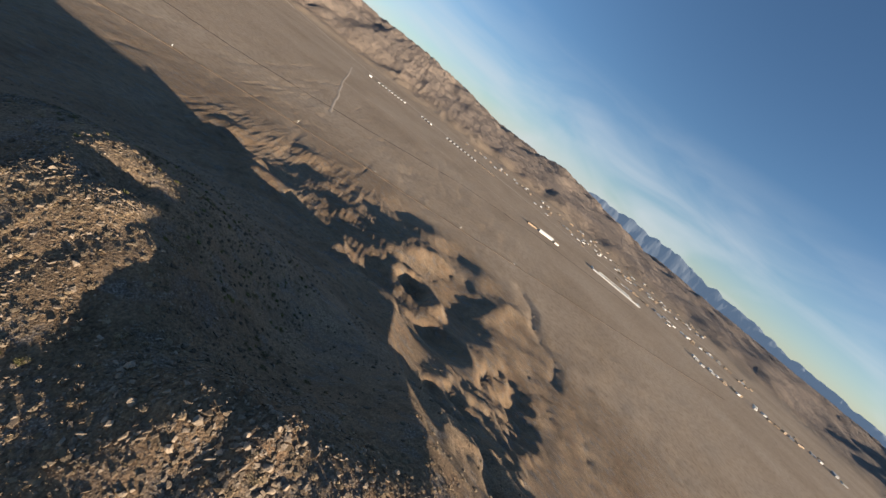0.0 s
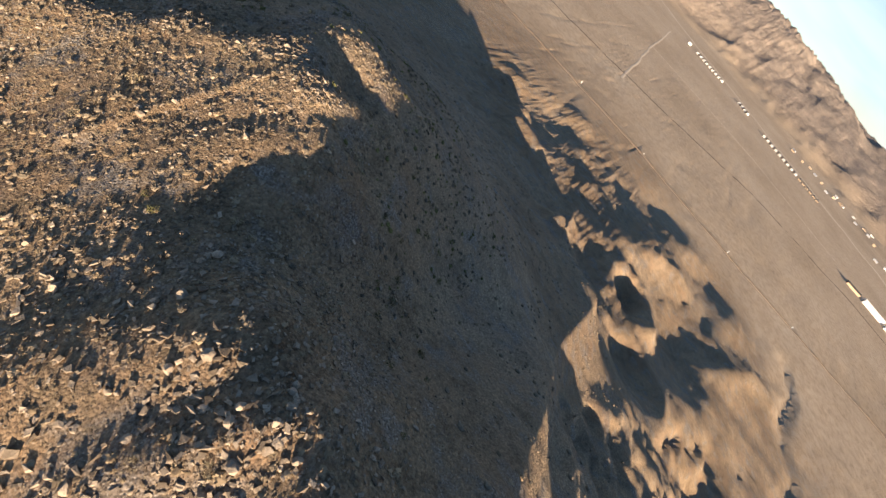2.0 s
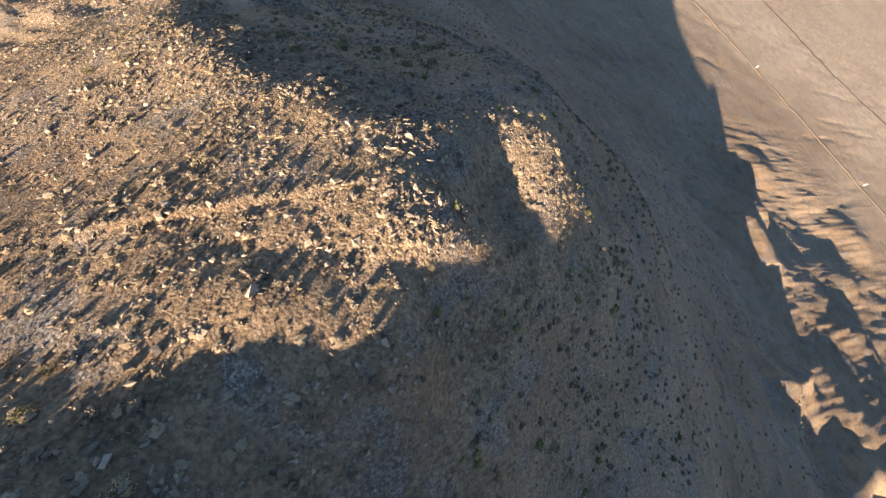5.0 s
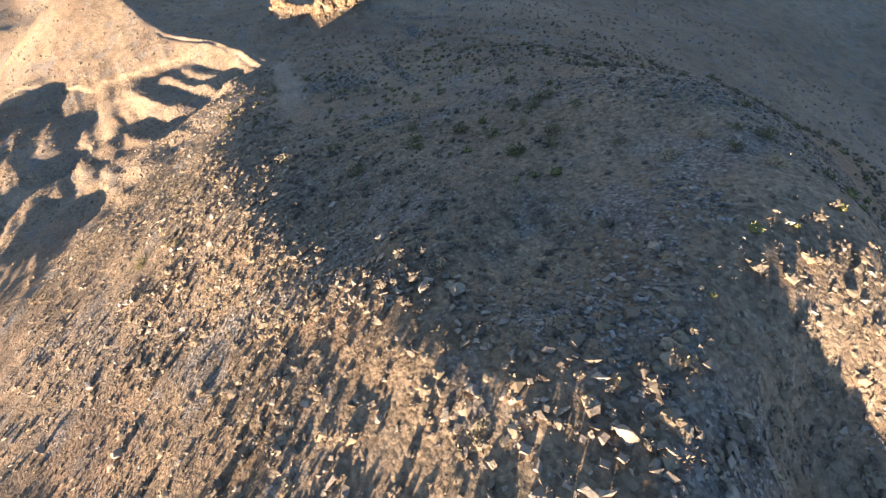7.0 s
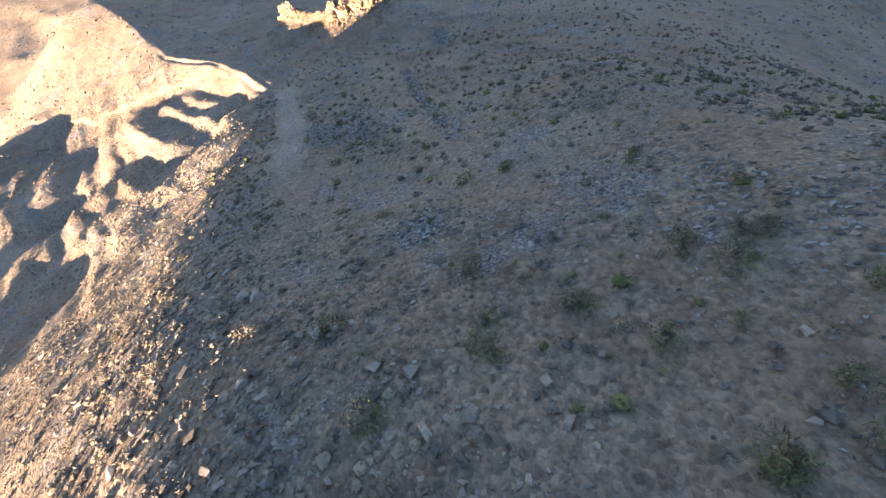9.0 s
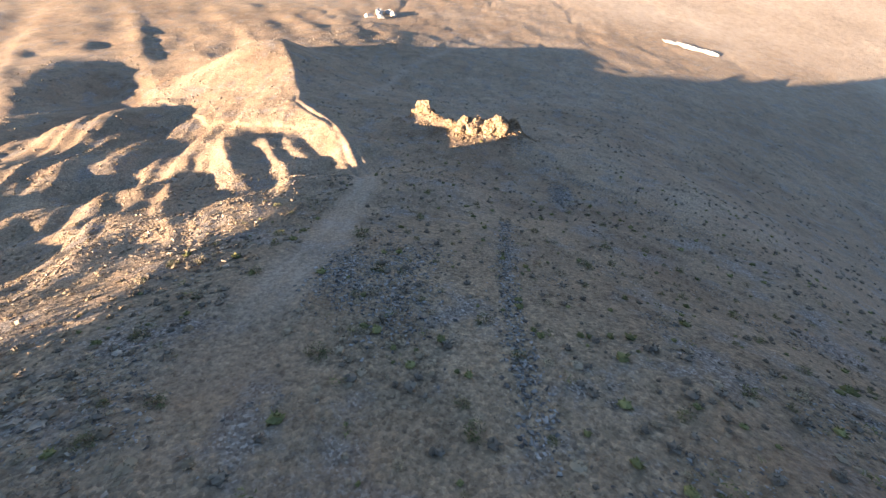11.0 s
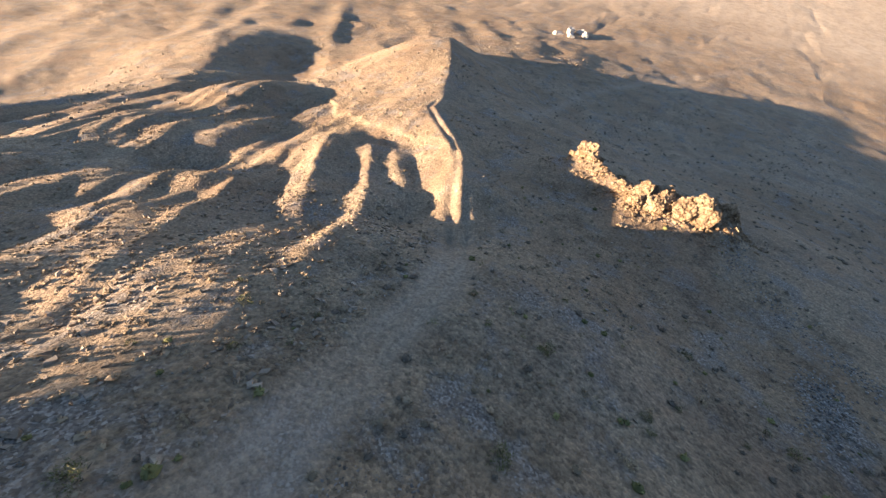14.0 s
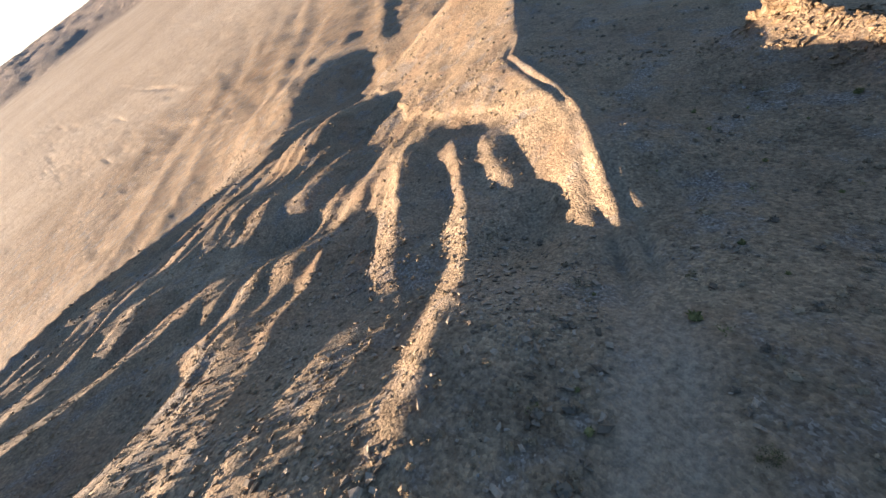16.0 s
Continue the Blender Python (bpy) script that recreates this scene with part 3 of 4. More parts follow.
d, side, t = line_distance(mx, my, TRACK)
track = (np.exp(-((d - 0.95) / 0.45) ** 2) * 0.3 + 0.5 * np.exp(-(d / 2.3) ** 4)) * step(1.0, 0.86, t) * (0.35 + 0.65 * step(0.42, 0.55, t))
d, side, t = line_distance(mx, my, [(-199, 10), (-235, 6), (-268, 6), (-345, 28), (-420, 60)])
track = np.maximum(track, 0.5 * np.exp(-(d / 2.0) ** 2)) * (0.75 + 0.25 * fractal(mx, my, 6, 3, 90))
rocky = step(2150, 2700, np.hypot(mx + 100, my - 20)) * 0.9
away = step(90, 170, np.hypot(mx + 80, my - 30)) * step(900, 500, np.hypot(mx + 80, my - 30))
flat = 0.85 * step(330, 560, np.hypot(mx + 80, my - 30) + 40 * fractal(mx, my, 60, 3, 95)) * (1 - rocky)
for name, values in (("track", np.clip(track, 0, 1)), ("rock", rocky), ("wash", away), ("sand", flat)):
    mesh.attributes.new(name, "FLOAT", "POINT").data.foreach_set("value", values.astype(np.float32).ravel())


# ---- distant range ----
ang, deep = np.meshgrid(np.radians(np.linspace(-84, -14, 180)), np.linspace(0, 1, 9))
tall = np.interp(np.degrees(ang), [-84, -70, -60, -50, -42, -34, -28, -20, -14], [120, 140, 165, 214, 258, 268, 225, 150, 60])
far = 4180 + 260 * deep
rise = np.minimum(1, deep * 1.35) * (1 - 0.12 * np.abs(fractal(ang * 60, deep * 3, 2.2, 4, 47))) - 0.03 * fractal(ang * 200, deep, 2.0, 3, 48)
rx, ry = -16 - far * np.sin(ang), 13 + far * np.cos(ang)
# its material glows blue to stand for the haze of distance
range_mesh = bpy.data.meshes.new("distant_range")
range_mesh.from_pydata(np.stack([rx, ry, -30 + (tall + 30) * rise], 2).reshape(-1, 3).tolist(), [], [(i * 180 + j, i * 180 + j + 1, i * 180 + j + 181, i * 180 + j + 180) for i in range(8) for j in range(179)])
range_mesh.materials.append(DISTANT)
tagged(new("backdrop", range_mesh), "mountain range on the horizon, blue haze painted in as a glow", "mountains", kind="structure")


# ---- builders ----
def z_at(x, y):
    return float(height(np.array([x]), np.array([y]))[0])


def from_arrays(name, verts, faces, material, smooth=False):
    me = bpy.data.meshes.new(name)
    faces = np.asarray(faces, np.int32)
    k = faces.shape[1]
    me.vertices.add(len(verts))
    me.vertices.foreach_set("co", np.asarray(verts, np.float32).ravel())
    me.loops.add(faces.size)
    me.loops.foreach_set("vertex_index", faces.ravel())
    me.polygons.add(len(faces))
    me.polygons.foreach_set("loop_start", np.arange(0, faces.size, k, dtype=np.int32))
    me.polygons.foreach_set("use_smooth", np.full(len(faces), smooth))
    me.update(calc_edges=True)
    me.materials.append(material)
    return me


def part(name, me, parent, label=""):
    ob = new(name, me)
    ob.parent = parent
    if label:
        ob["label"] = label
    return ob


def thing(name, x, y, z, label, category, group="", turn=0.0):
    e = new(name)
    e.matrix_basis = pose(x, y, z, 0, 0, turn)
    return tagged(e, label, category, group)


def ball(levels):
    bm = bmesh.new()
    bmesh.ops.create_icosphere(bm, subdivisions=levels, radius=1)
    v, f = np.array([p.co[:] for p in bm.verts]), np.array([[q.index for q in p.verts] for p in bm.faces])
    bm.free()
    return v, f


rng = np.random.default_rng(7)
BALL1, BALL2, BALL3 = ball(1), ball(2), ball(4)


CUBE_V = np.array([(i, j, k) for i in (-1, 1) for j in (-1, 1) for k in (-1, 1)], float)
CUBE_F = np.array([(0, 1, 3), (0, 3, 2), (4, 6, 7), (4, 7, 5), (0, 4, 5), (0, 5, 1), (2, 3, 7), (2, 7, 6), (0, 2, 6), (0, 6, 4), (1, 5, 7), (1, 7, 3)])


def stone_shape(k, flat=0.6):
    """A broken angular stone, about 2 across, sunk a little."""
    r = np.random.default_rng(100 + k)
    v = CUBE_V * (0.45 + 0.6 * r.random((8, 1))) + r.normal(size=(8, 3)) * 0.22
    v[:, :2] *= 1 - 0.3 * r.random((8, 1)) * (v[:, 2:] > 0)
    a = r.normal() * 0.25
    v = v @ np.array([(math.cos(a), 0, math.sin(a)), (0, 1, 0), (-math.sin(a), 0, math.cos(a))])
    v = v * np.array([1, 0.5 + 0.4 * r.random(), flat * (0.6 + 0.6 * r.random())])
    return v - [0, 0, v[:, 2].min() * 0.6], CUBE_F


def twig_shape(k, twigs, width, spread=1.0):
    """A low bush of many thin twigs over a patch about 1 in radius, higher in its middle."""
    r = np.random.default_rng(300 + k)
    az, rad = r.random(twigs) * 2 * np.pi, 0.62 * np.sqrt(r.random(twigs)) * spread
    lobe = 1 + 0.3 * np.cos(az * 2 + k) + 0.2 * np.cos(az * 3 - 2 * k)
    root = np.stack([rad * np.cos(az) * lobe, rad * np.sin(az) * lobe, np.full(twigs, -0.05)], 1)
    d = np.stack([np.cos(az) * rad, np.sin(az) * rad, 0.55 + 0.5 * r.random(twigs)], 1) + r.normal(size=(twigs, 3)) * [0.38, 0.38, 0.15]
    d /= np.linalg.norm(d, axis=1)[:, None]
    length = (0.85 - 0.45 * rad / spread) * (0.6 + 0.6 * r.random(twigs))
    side = np.cross(d, r.normal(size=(twigs, 3)))
    side /= np.linalg.norm(side, axis=1)[:, None]
    w = width * (0.6 + 0.8 * r.random((twigs, 1)))
    tip = root + d * length[:, None]
    v = np.stack([root + d * length[:, None] * 0.25 - side * w, root + d * length[:, None] * 0.45 + side * w, tip], 1).reshape(-1, 3)
    return v, np.arange(twigs * 3).reshape(-1, 3)


def leaf_shape(k, leaves, size):
    """A rounded, gappy crown of small leaf clumps."""
    r = np.random.default_rng(500 + k)
    c = r.normal(size=(14, 3))
    c /= np.linalg.norm(c, axis=1)[:, None]
    c = c * [0.65, 0.65, 0.35] + [0, 0, 0.45]
    p = c[r.integers(0, 14, leaves)] + r.normal(size=(leaves, 3)) * [0.2, 0.2, 0.16]
    p[:, 2] = np.abs(p[:, 2])
    u, w = r.normal(size=(leaves, 3)), r.normal(size=(leaves, 3))
    u /= np.linalg.norm(u, axis=1)[:, None]
    w /= np.linalg.norm(w, axis=1)[:, None]
    s = size * (0.6 + 0.8 * r.random((leaves, 1)))
    v = np.stack([p - u * s, p + w * s * 0.6, p + u * s], 1).reshape(-1, 3)
    return v, np.arange(leaves * 3).reshape(-1, 3)


def tussock_shape(k, blades=14):
    """A dense rounded cushion bush with stiff shoots, about 1 in radius."""
    r = np.random.default_rng(700 + k)
    v, f = BALL1
    v = v * (0.6 + 0.42 * r.random((len(v), 1))) * [0.9, 0.75 + 0.2 * r.random(), 0.62] + [0, 0, 0.22]
    az, el = r.random(blades) * 2 * np.pi, r.random(blades) * 1.3
    d = np.stack([np.cos(az) * np.cos(el), np.sin(az) * np.cos(el), np.sin(el)], 1)
    side = np.cross(d, r.normal(size=(blades, 3)))
    side *= 0.16 / np.linalg.norm(side, axis=1)[:, None]
    c = d * [0.55, 0.5, 0.4] + [0, 0, 0.2]
    w = np.stack([c - side, c + side, c + d * (0.3 + 0.35 * r.random((blades, 1)))], 1).reshape(-1, 3)
    return np.concatenate([v, w]), np.concatenate([f, np.arange(blades * 3).reshape(-1, 3) + len(v)])


def scatter(name, shapes, x, y, size, material, label, category, tilt=0.0, lift=0.0, stretch=None):
    """Many copies of a few shapes joined into one mesh on the ground."""
    n = len(x)
    which, turn = rng.integers(0, len(shapes), n), rng.random(n) * 2 * np.pi
    z = height(x, y) + lift * size
    e = 0.4
    sx, sy = (height(x + e, y) - height(x - e, y)) / (2 * e), (height(x, y + e) - height(x, y - e)) / (2 * e)
    vs, fs, at = [], [], 0
    for k, (v, f) in enumerate(shapes):
        m = which == k
        if not m.any():
            continue
        c, q = np.cos(turn[m])[:, None], np.sin(turn[m])[:, None]
        px, py = v[None, :, 0] * c - v[None, :, 1] * q, v[None, :, 0] * q + v[None, :, 1] * c
        sc = size[m][:, None]
        px, py = px * sc, py * sc
        pz = v[None, :, 2] * sc * (1 if stretch is None else stretch[m][:, None]) + tilt * (px * sx[m][:, None] + py * sy[m][:, None])
        w = np.stack([x[m][:, None] + px, y[m][:, None] + py, z[m][:, None] + pz], 2).reshape(-1, 3)
        fs.append((f[None] + (np.arange(m.sum()) * len(v))[:, None, None]).reshape(-1, f.shape[1]) + at)
        vs.append(w)
        at += len(w)
    me = from_arrays(name, np.concatenate(vs), np.concatenate(fs), material)
    return tagged(new(name, me), label, category, kind="stuff")


def sample(n, x0, x1, y0, y1, weight):
    """n places in a rectangle, thinned by a weight of 0 to 1."""
    xs, ys = [], []
    got = 0
    while got < n:
        x, y = rng.uniform(x0, x1, 4 * n), rng.uniform(y0, y1, 4 * n)
        keep = rng.random(4 * n) < weight(x, y)
        xs.append(x[keep])
        ys.append(y[keep])
        got += keep.sum()
    return np.concatenate(xs)[:n], np.concatenate(ys)[:n]


def off_track(x, y):
    return step(1.6, 2.8, line_distance(x, y, TRACK)[0])


def clumps(x, y, size, seed, lo=-0.1, hi=0.5):
    return step(lo, hi, fractal(x, y, size, 3, seed))


# ---- stones ----
STONES = [stone_shape(k) for k in range(8)]
SLABS = [stone_shape(20 + k, 0.35) for k in range(5)]


def sunny_crest(x, y):
    """The stony sunlit back of the hill."""
    knoll = step(11, 5, np.hypot(x + 39, y - 63))
    return np.maximum(knoll, step(16, 6, np.maximum(0, line_distance(x, y, [(10, 15), (-12, 27), (-30, 38), (-48, 44), (-62, 34), (-80, 20)])[0] - 4))) * off_track(x, y)


x, y = sample(20000, -92, 15, -2, 74, lambda x, y: sunny_crest(x, y) * (0.25 + 0.75 * clumps(x, y, 7, 11)))
scatter("crest_stones", STONES + SLABS, x, y, 0.03 + 0.13 * rng.random(len(x)) ** 2.5 + 0.22 * (rng.random(len(x)) < 0.02), STONE, "tan angular stones strewn over the sunlit crest", "stones", 0.8)
x, y = sample(13500, -180, 15, -40, 100, lambda x, y: (0.12 + 0.88 * clumps(x, y, 12, 12, 0.0, 0.7)) * off_track(x, y))
scatter("slope_stones", STONES, x, y, 0.035 + 0.17 * rng.random(len(x)) ** 3.5, STONE, "small tan stones scattered over the dry slope", "stones", 0.8)
x, y = sample(21000, -135, -40, 20, 85, lambda x, y: clumps(x, y, 6, 14, 0.1, 0.7) * step(-0.4, 0.3, fractal(x, y, 30, 2, 15)) * off_track(x, y))
scatter("grey_rubble", STONES + SLABS, x, y, 0.022 + 0.085 * rng.random(len(x)) ** 2.5, GREY_STONE, "dark grey rubble in patches on the shaded slope", "stones", 0.8)
x, y = sample(4200, -38, 4, 10, 44, lambda x, y: step(19, 8, np.hypot(x + 17, (y - 27) * 1.1)) * (0.25 + 0.75 * clumps(x, y, 3, 16, -0.4, 0.6)))
scatter("summit_rocks", STONES + SLABS, x, y, 0.045 + 0.25 * rng.random(len(x)) ** 2.8, STONE, "pale broken rocks strewn about the summit", "stones", 0.8)
x, y = sample(1300, -66, -28, 36, 60, lambda x, y: step(3.5, 1.5, line_distance(x, y, [(-31, 54), (-36, 51), (-42, 53), (-53, 46), (-62, 41)])[0]) * clumps(x, y, 4, 17, -0.2, 0.6))
scatter("crest_rocks", STONES, x, y, 0.045 + 0.2 * rng.random(len(x)) ** 2.6, STONE, "pale broken rocks along the edge of the crest", "stones", 0.8)
x, y = sample(3200, -136, -96, -4, 35, lambda x, y: (0.15 + 0.85 * clumps(x, y, 5, 19, -0.3, 0.5)) * off_track(x, y))
scatter("shoulder_stones", STONES + SLABS, x, y, 0.05 + 0.26 * rng.random(len(x)) ** 2.8, STONE, "pale stones strewn over the shoulder above the gullies", "stones", 0.8)
# rows of rubble: an old dry-stone line and the dike that runs on from the crag
for line, n, wide in (([(-118, 56), (-110, 55.5), (-103, 55), (-94, 55), (-86, 56)], 2000, 0.5), ([(-170, 59), (-161, 60), (-148, 69), (-143, 76), (-128, 88)], 2200, 1.2),
                      ([(-104, 47), (-97, 46), (-92, 48)], 1800, 1.5), ([(-100, 42), (-95, 43)], 900, 1.2), ([(-142, 67), (-138, 67), (-133, 65.6)], 1600, 1.0), ([(-52, 62), (-50, 61)], 320, 0.9), ([(-47.5, 56), (-46.5, 53)], 420, 1.0), ([(-75, 51), (-74, 50)], 600, 0.9), ([(-72, 62), (-64, 67), (-57, 72)], 1500, 1.8)):
    t = rng.random(n) * (len(line) - 1)
    k = np.minimum(t.astype(int), len(line) - 2)
    p = np.array(line, float)
    q = p[k] + (p[k + 1] - p[k]) * (t - k)[:, None] + rng.normal(size=(n, 2)) * wide
    scatter("rubble_row", STONES + SLABS, q[:, 0], q[:, 1], 0.035 + 0.13 * rng.random(n) ** 2.5, GREY_STONE, "row of dark grey rubble across the slope", "stones", 0.8)

# single boulders
boulder_meshes = []
for k in range(6):
    v, f = BALL2
    r = np.random.default_rng(40 + k)
    v = v * (0.8 + 0.28 * r.random((len(v), 1)))
    for _ in range(7):
        n = r.normal(size=3)
        n /= np.linalg.norm(n)
        v = v - np.maximum(0, v @ n - 0.48)[:, None] * n
    v = v * [1, 0.75, 0.72]
    boulder_meshes.append(from_arrays("boulder", v - [0, 0, v[:, 2].min() * 0.6], f, STONE if k < 4 else GREY_STONE))
x, y = sample(180, -165, 5, 5, 75, lambda x, y: (0.10 + 0.90 * sunny_crest(x, y)) * off_track(x, y))
xs, ys = sample(110, -34, 0, 12, 44, lambda x, y: step(17, 8, np.hypot(x + 17, (y - 28) * 1.1)) * clumps(x, y, 4, 18, -0.3, 0.4))
x, y = np.concatenate([x, xs]), np.concatenate([y, ys])
for k in range(len(x)):
    pale = rng.random() < 0.5 + 0.5 * sunny_crest(x[k:k + 1], y[k:k + 1])[0]
    ob = new("boulder", boulder_meshes[rng.integers(0, 4) if pale else rng.integers(4, 6)])
    sz = 0.15 + (0.4 if sunny_crest(x[k:k + 1], y[k:k + 1])[0] > 0.5 else 0.18) * rng.random() ** 2.2
    ob.matrix_basis = pose(x[k], y[k], z_at(x[k], y[k]) - 0.04, rng.normal() * 8, rng.normal() * 8, rng.random() * 360) @ Matrix.Diagonal((sz, sz, sz * 0.95, 1))
    tagged(ob, "pale angular boulder lying on stony ground" if pale else "dark grey boulder lying on the shaded slope", "boulder", "boulders on the hill")

# ---- bushes and tufts ----
TWIGS = [twig_shape(k, 30, 0.055) for k in range(6)]
TUFTS = [twig_shape(20 + k, 8, 0.09, 0.8) for k in range(6)]
FINE = [twig_shape(40 + k, 12, 0.12, 1.1) for k in range(5)]
SOFT = [tussock_shape(k) for k in range(7)]


def bush_ground(x, y):
    return (0.25 + 0.75 * clumps(x, y, 16, 51, -0.3, 0.5)) * off_track(x, y)


x, y = sample(7500, -95, 12, -2, 74, lambda x, y: (0.12 + 0.88 * sunny_crest(x, y)) * (0.35 + 0.65 * clumps(x, y, 8, 56)))
scatter("dry_bushes", TWIGS[:3] + SOFT, x, y, 0.12 + 0.38 * rng.random(len(x)) ** 2.2, DRY, "low dry tan bushes crowding the sunlit crest", "bushes", 0.6, stretch=0.35 + 0.4 * rng.random(len(x)) ** 2)
x, y = sample(5200, -175, -70, -45, 50, lambda x, y: bush_ground(x, y) * (0.35 + 0.65 * step(45, 30, y)))
scatter("dry_bushes", SOFT, x, y, 0.13 + 0.28 * rng.random(len(x)) ** 1.8, DRY, "low dry brown bushes dotted over the furrowed flank", "bushes", 0.6, stretch=0.5 + 0.4 * rng.random(len(x)))
x, y = sample(4600, -165, -10, 28, 110, lambda x, y: bush_ground(x, y) * (0.3 + 0.7 * step(-118, -90, x)))
green = rng.random(len(x)) < 0.3 * (1 - sunny_crest(x, y))
scatter("olive_bushes", SOFT + [leaf_shape(70 + k, 40, 0.2) for k in range(4)], x[green], y[green], 0.16 + 0.38 * rng.random(green.sum()) ** 2, GREEN, "low olive-green bushes dotted over the shaded slope", "bushes", 0.6)
x, y = x[~green], y[~green]
scatter("grey_bushes", TWIGS[:1] + SOFT, x, y, 0.14 + 0.34 * rng.random(len(x)) ** 2.2, GREY_DRY, "low dark bushes dotted over the shaded slope", "bushes", 0.6)
x, y = sample(7000, -330, 60, -150, 230, lambda x, y: bush_ground(x, y) * (1 - step(-175, -165, x) * step(0, -10, x) * step(-55, -45, y) * step(110, 100, y)))
scatter("far_bushes", [tussock_shape(30 + k, 0) for k in range(4)], x, y, 0.25 + 0.4 * rng.random(len(x)) ** 1.5, GREY_DRY, "scattered dark bushes on the lower slopes", "bushes", 0.6)
x, y = sample(21000, -95, 10, -2, 74, lambda x, y: (0.1 + 0.9 * sunny_crest(x, y)) * (0.2 + 0.8 * clumps(x, y, 6, 53, -0.2, 0.4)))
scatter("straw_tufts", TUFTS, x, y, 0.08 + 0.14 * rng.random(len(x)) ** 1.5, STRAW, "pale straw-coloured grass tufts between the stones", "grass", 0.6, stretch=0.4 + 0.3 * rng.random(len(x)))
x, y = sample(15000, -165, -20, -25, 85, lambda x, y: (0.1 + 0.9 * clumps(x, y, 10, 57, -0.1, 0.5)) * off_track(x, y))
scatter("dry_grass", TUFTS, x, y, 0.12 + 0.22 * rng.random(len(x)) ** 1.5, DRY, "thin dry grass tufts over the slope", "grass", 0.6)


def bush_kit(name, k, twig_mat, leaf_mat, leaves):
    """Meshes of one bush: twigs and foliage."""
    tv, tf = twig_shape(60 + k, 60, 0.035)
    lv, lf = leaf_shape(k, leaves, 0.10)
    return from_arrays("stem", tv * 0.9, tf, twig_mat), from_arrays("foliage", lv, lf, leaf_mat)


kits = [bush_kit("green_bush", k, STEM, GREEN, 420) for k in range(4)] + [bush_kit("straw_bush", 10 + k, STEM, STRAW, 300) for k in range(3)]
x, y = sample(270, -135, -5, 25, 85, lambda x, y: (0.3 + 0.7 * clumps(x, y, 20, 55)) * off_track(x, y))
# the larger olive bushes of the upper slope
LARGE = [(-66.3, 62.9), (-65.5, 61.1), (-69.8, 52.1), (-65.8, 55.4), (-68.8, 44.9), (-65.6, 51.2), (-63.7, 57.1), (-78.1, 54.3), (-64.1, 46.3), (-63.2, 63.4), (-66.9, 60.2), (-60.9, 60.4), (-59.8, 57.2), (-95.8, 36.2), (-105.0, 40.9), (-98.6, 44.8)]
x, y = np.concatenate([x, [p[0] for p in LARGE]]), np.concatenate([y, [p[1] for p in LARGE]])
for k in range(len(x)):
    green = k >= 270 or rng.random() < 0.7 * (1 - 0.8 * sunny_crest(x[k:k + 1], y[k:k + 1])[0])
    twig_me, leaf_me = kits[rng.integers(0, 4) if green else rng.integers(4, 7)]
    label = "low olive-green bush growing on the stony slope" if green else "straw-yellow dried bush on the stony slope"
    bush = thing("bush", x[k], y[k], z_at(x[k], y[k]) - 0.03, label, "bush", "bushes on the hill", rng.random() * 360)
    sz = 0.3 + 0.4 * rng.random() ** 1.8 + (0.25 if k >= 270 else 0)
    bush.scale = (sz * (1 + 0.3 * rng.random()), sz, sz * (0.75 + 0.3 * rng.random()))
    part("stem", twig_me, bush, "bare brown stems")
    part("foliage", leaf_me, bush)


# ---- crags ----
def crag_mesh(name, k, size, material):
    """A weathered lump of rock: broken faces, cracks and knobs."""
    r = np.random.default_rng(900 + k)
    v, f = BALL3
    n = v / np.linalg.norm(v, axis=1)[:, None]
    v = n.copy()
    for _ in range(12):
        d = r.normal(size=3)
        d /= np.linalg.norm(d)
        v = v - np.maximum(0, v @ d - (0.5 + 0.3 * r.random()))[:, None] * d * 0.9
    coarse = np.array([noise.turbulence(Vector(p * 2.1 + k * 7.3), 3, True) for p in n])
    cell = np.array([noise.voronoi(Vector(p * 2.6 + k * 1.7))[0][0] for p in n])
    fine = np.array([noise.turbulence(Vector(p * 7.5 - k * 3.1), 4, True) for p in n])
    v = v * (1.22 - 0.16 * coarse - 0.32 * cell - 0.2 * fine)[:, None]
    return from_arrays(name, v * np.array(size), f, material)


def crag(name, x, y, label, lumps, material):
    g = z_at(x, y)
    e = thing(name, x, y, g, label, "rock outcrop")
    for k, (dx, dy, lift, sx, sy, sz, turn) in enumerate(lumps):
        ob = part("rock_lump", crag_mesh("rock_lump", k + len(name) + int(abs(x)), (sx, sy, sz), material), e)
        ob.matrix_basis = pose(dx, dy, z_at(x + dx, y + dy) - g + lift, 0, 0, turn)
    return e


crag("rock_outcrop", -178, 33, "sunlit ochre rock knob standing on the shaded slope", [(0, 0, 0.5, 2.9, 2.5, 2.8, 20), (-2.3, -1.0, 0.2, 1.9, 1.4, 1.6, 60), (2.0, 1.4, 0.2, 1.8, 1.6, 1.5, 10), (0.6, -2.0, 0.1, 1.7, 1.3, 1.3, 80), (-0.8, 1.8, 0.3, 1.8, 1.4, 2.0, 130)], CRAG)
rc = np.random.default_rng(5)
spine = np.array([(-166.0, 43.5), (-167.0, 47.0), (-167.5, 50.5), (-169.0, 54.0), (-171.0, 57.5), (-172.5, 60.0)])
lumps = []
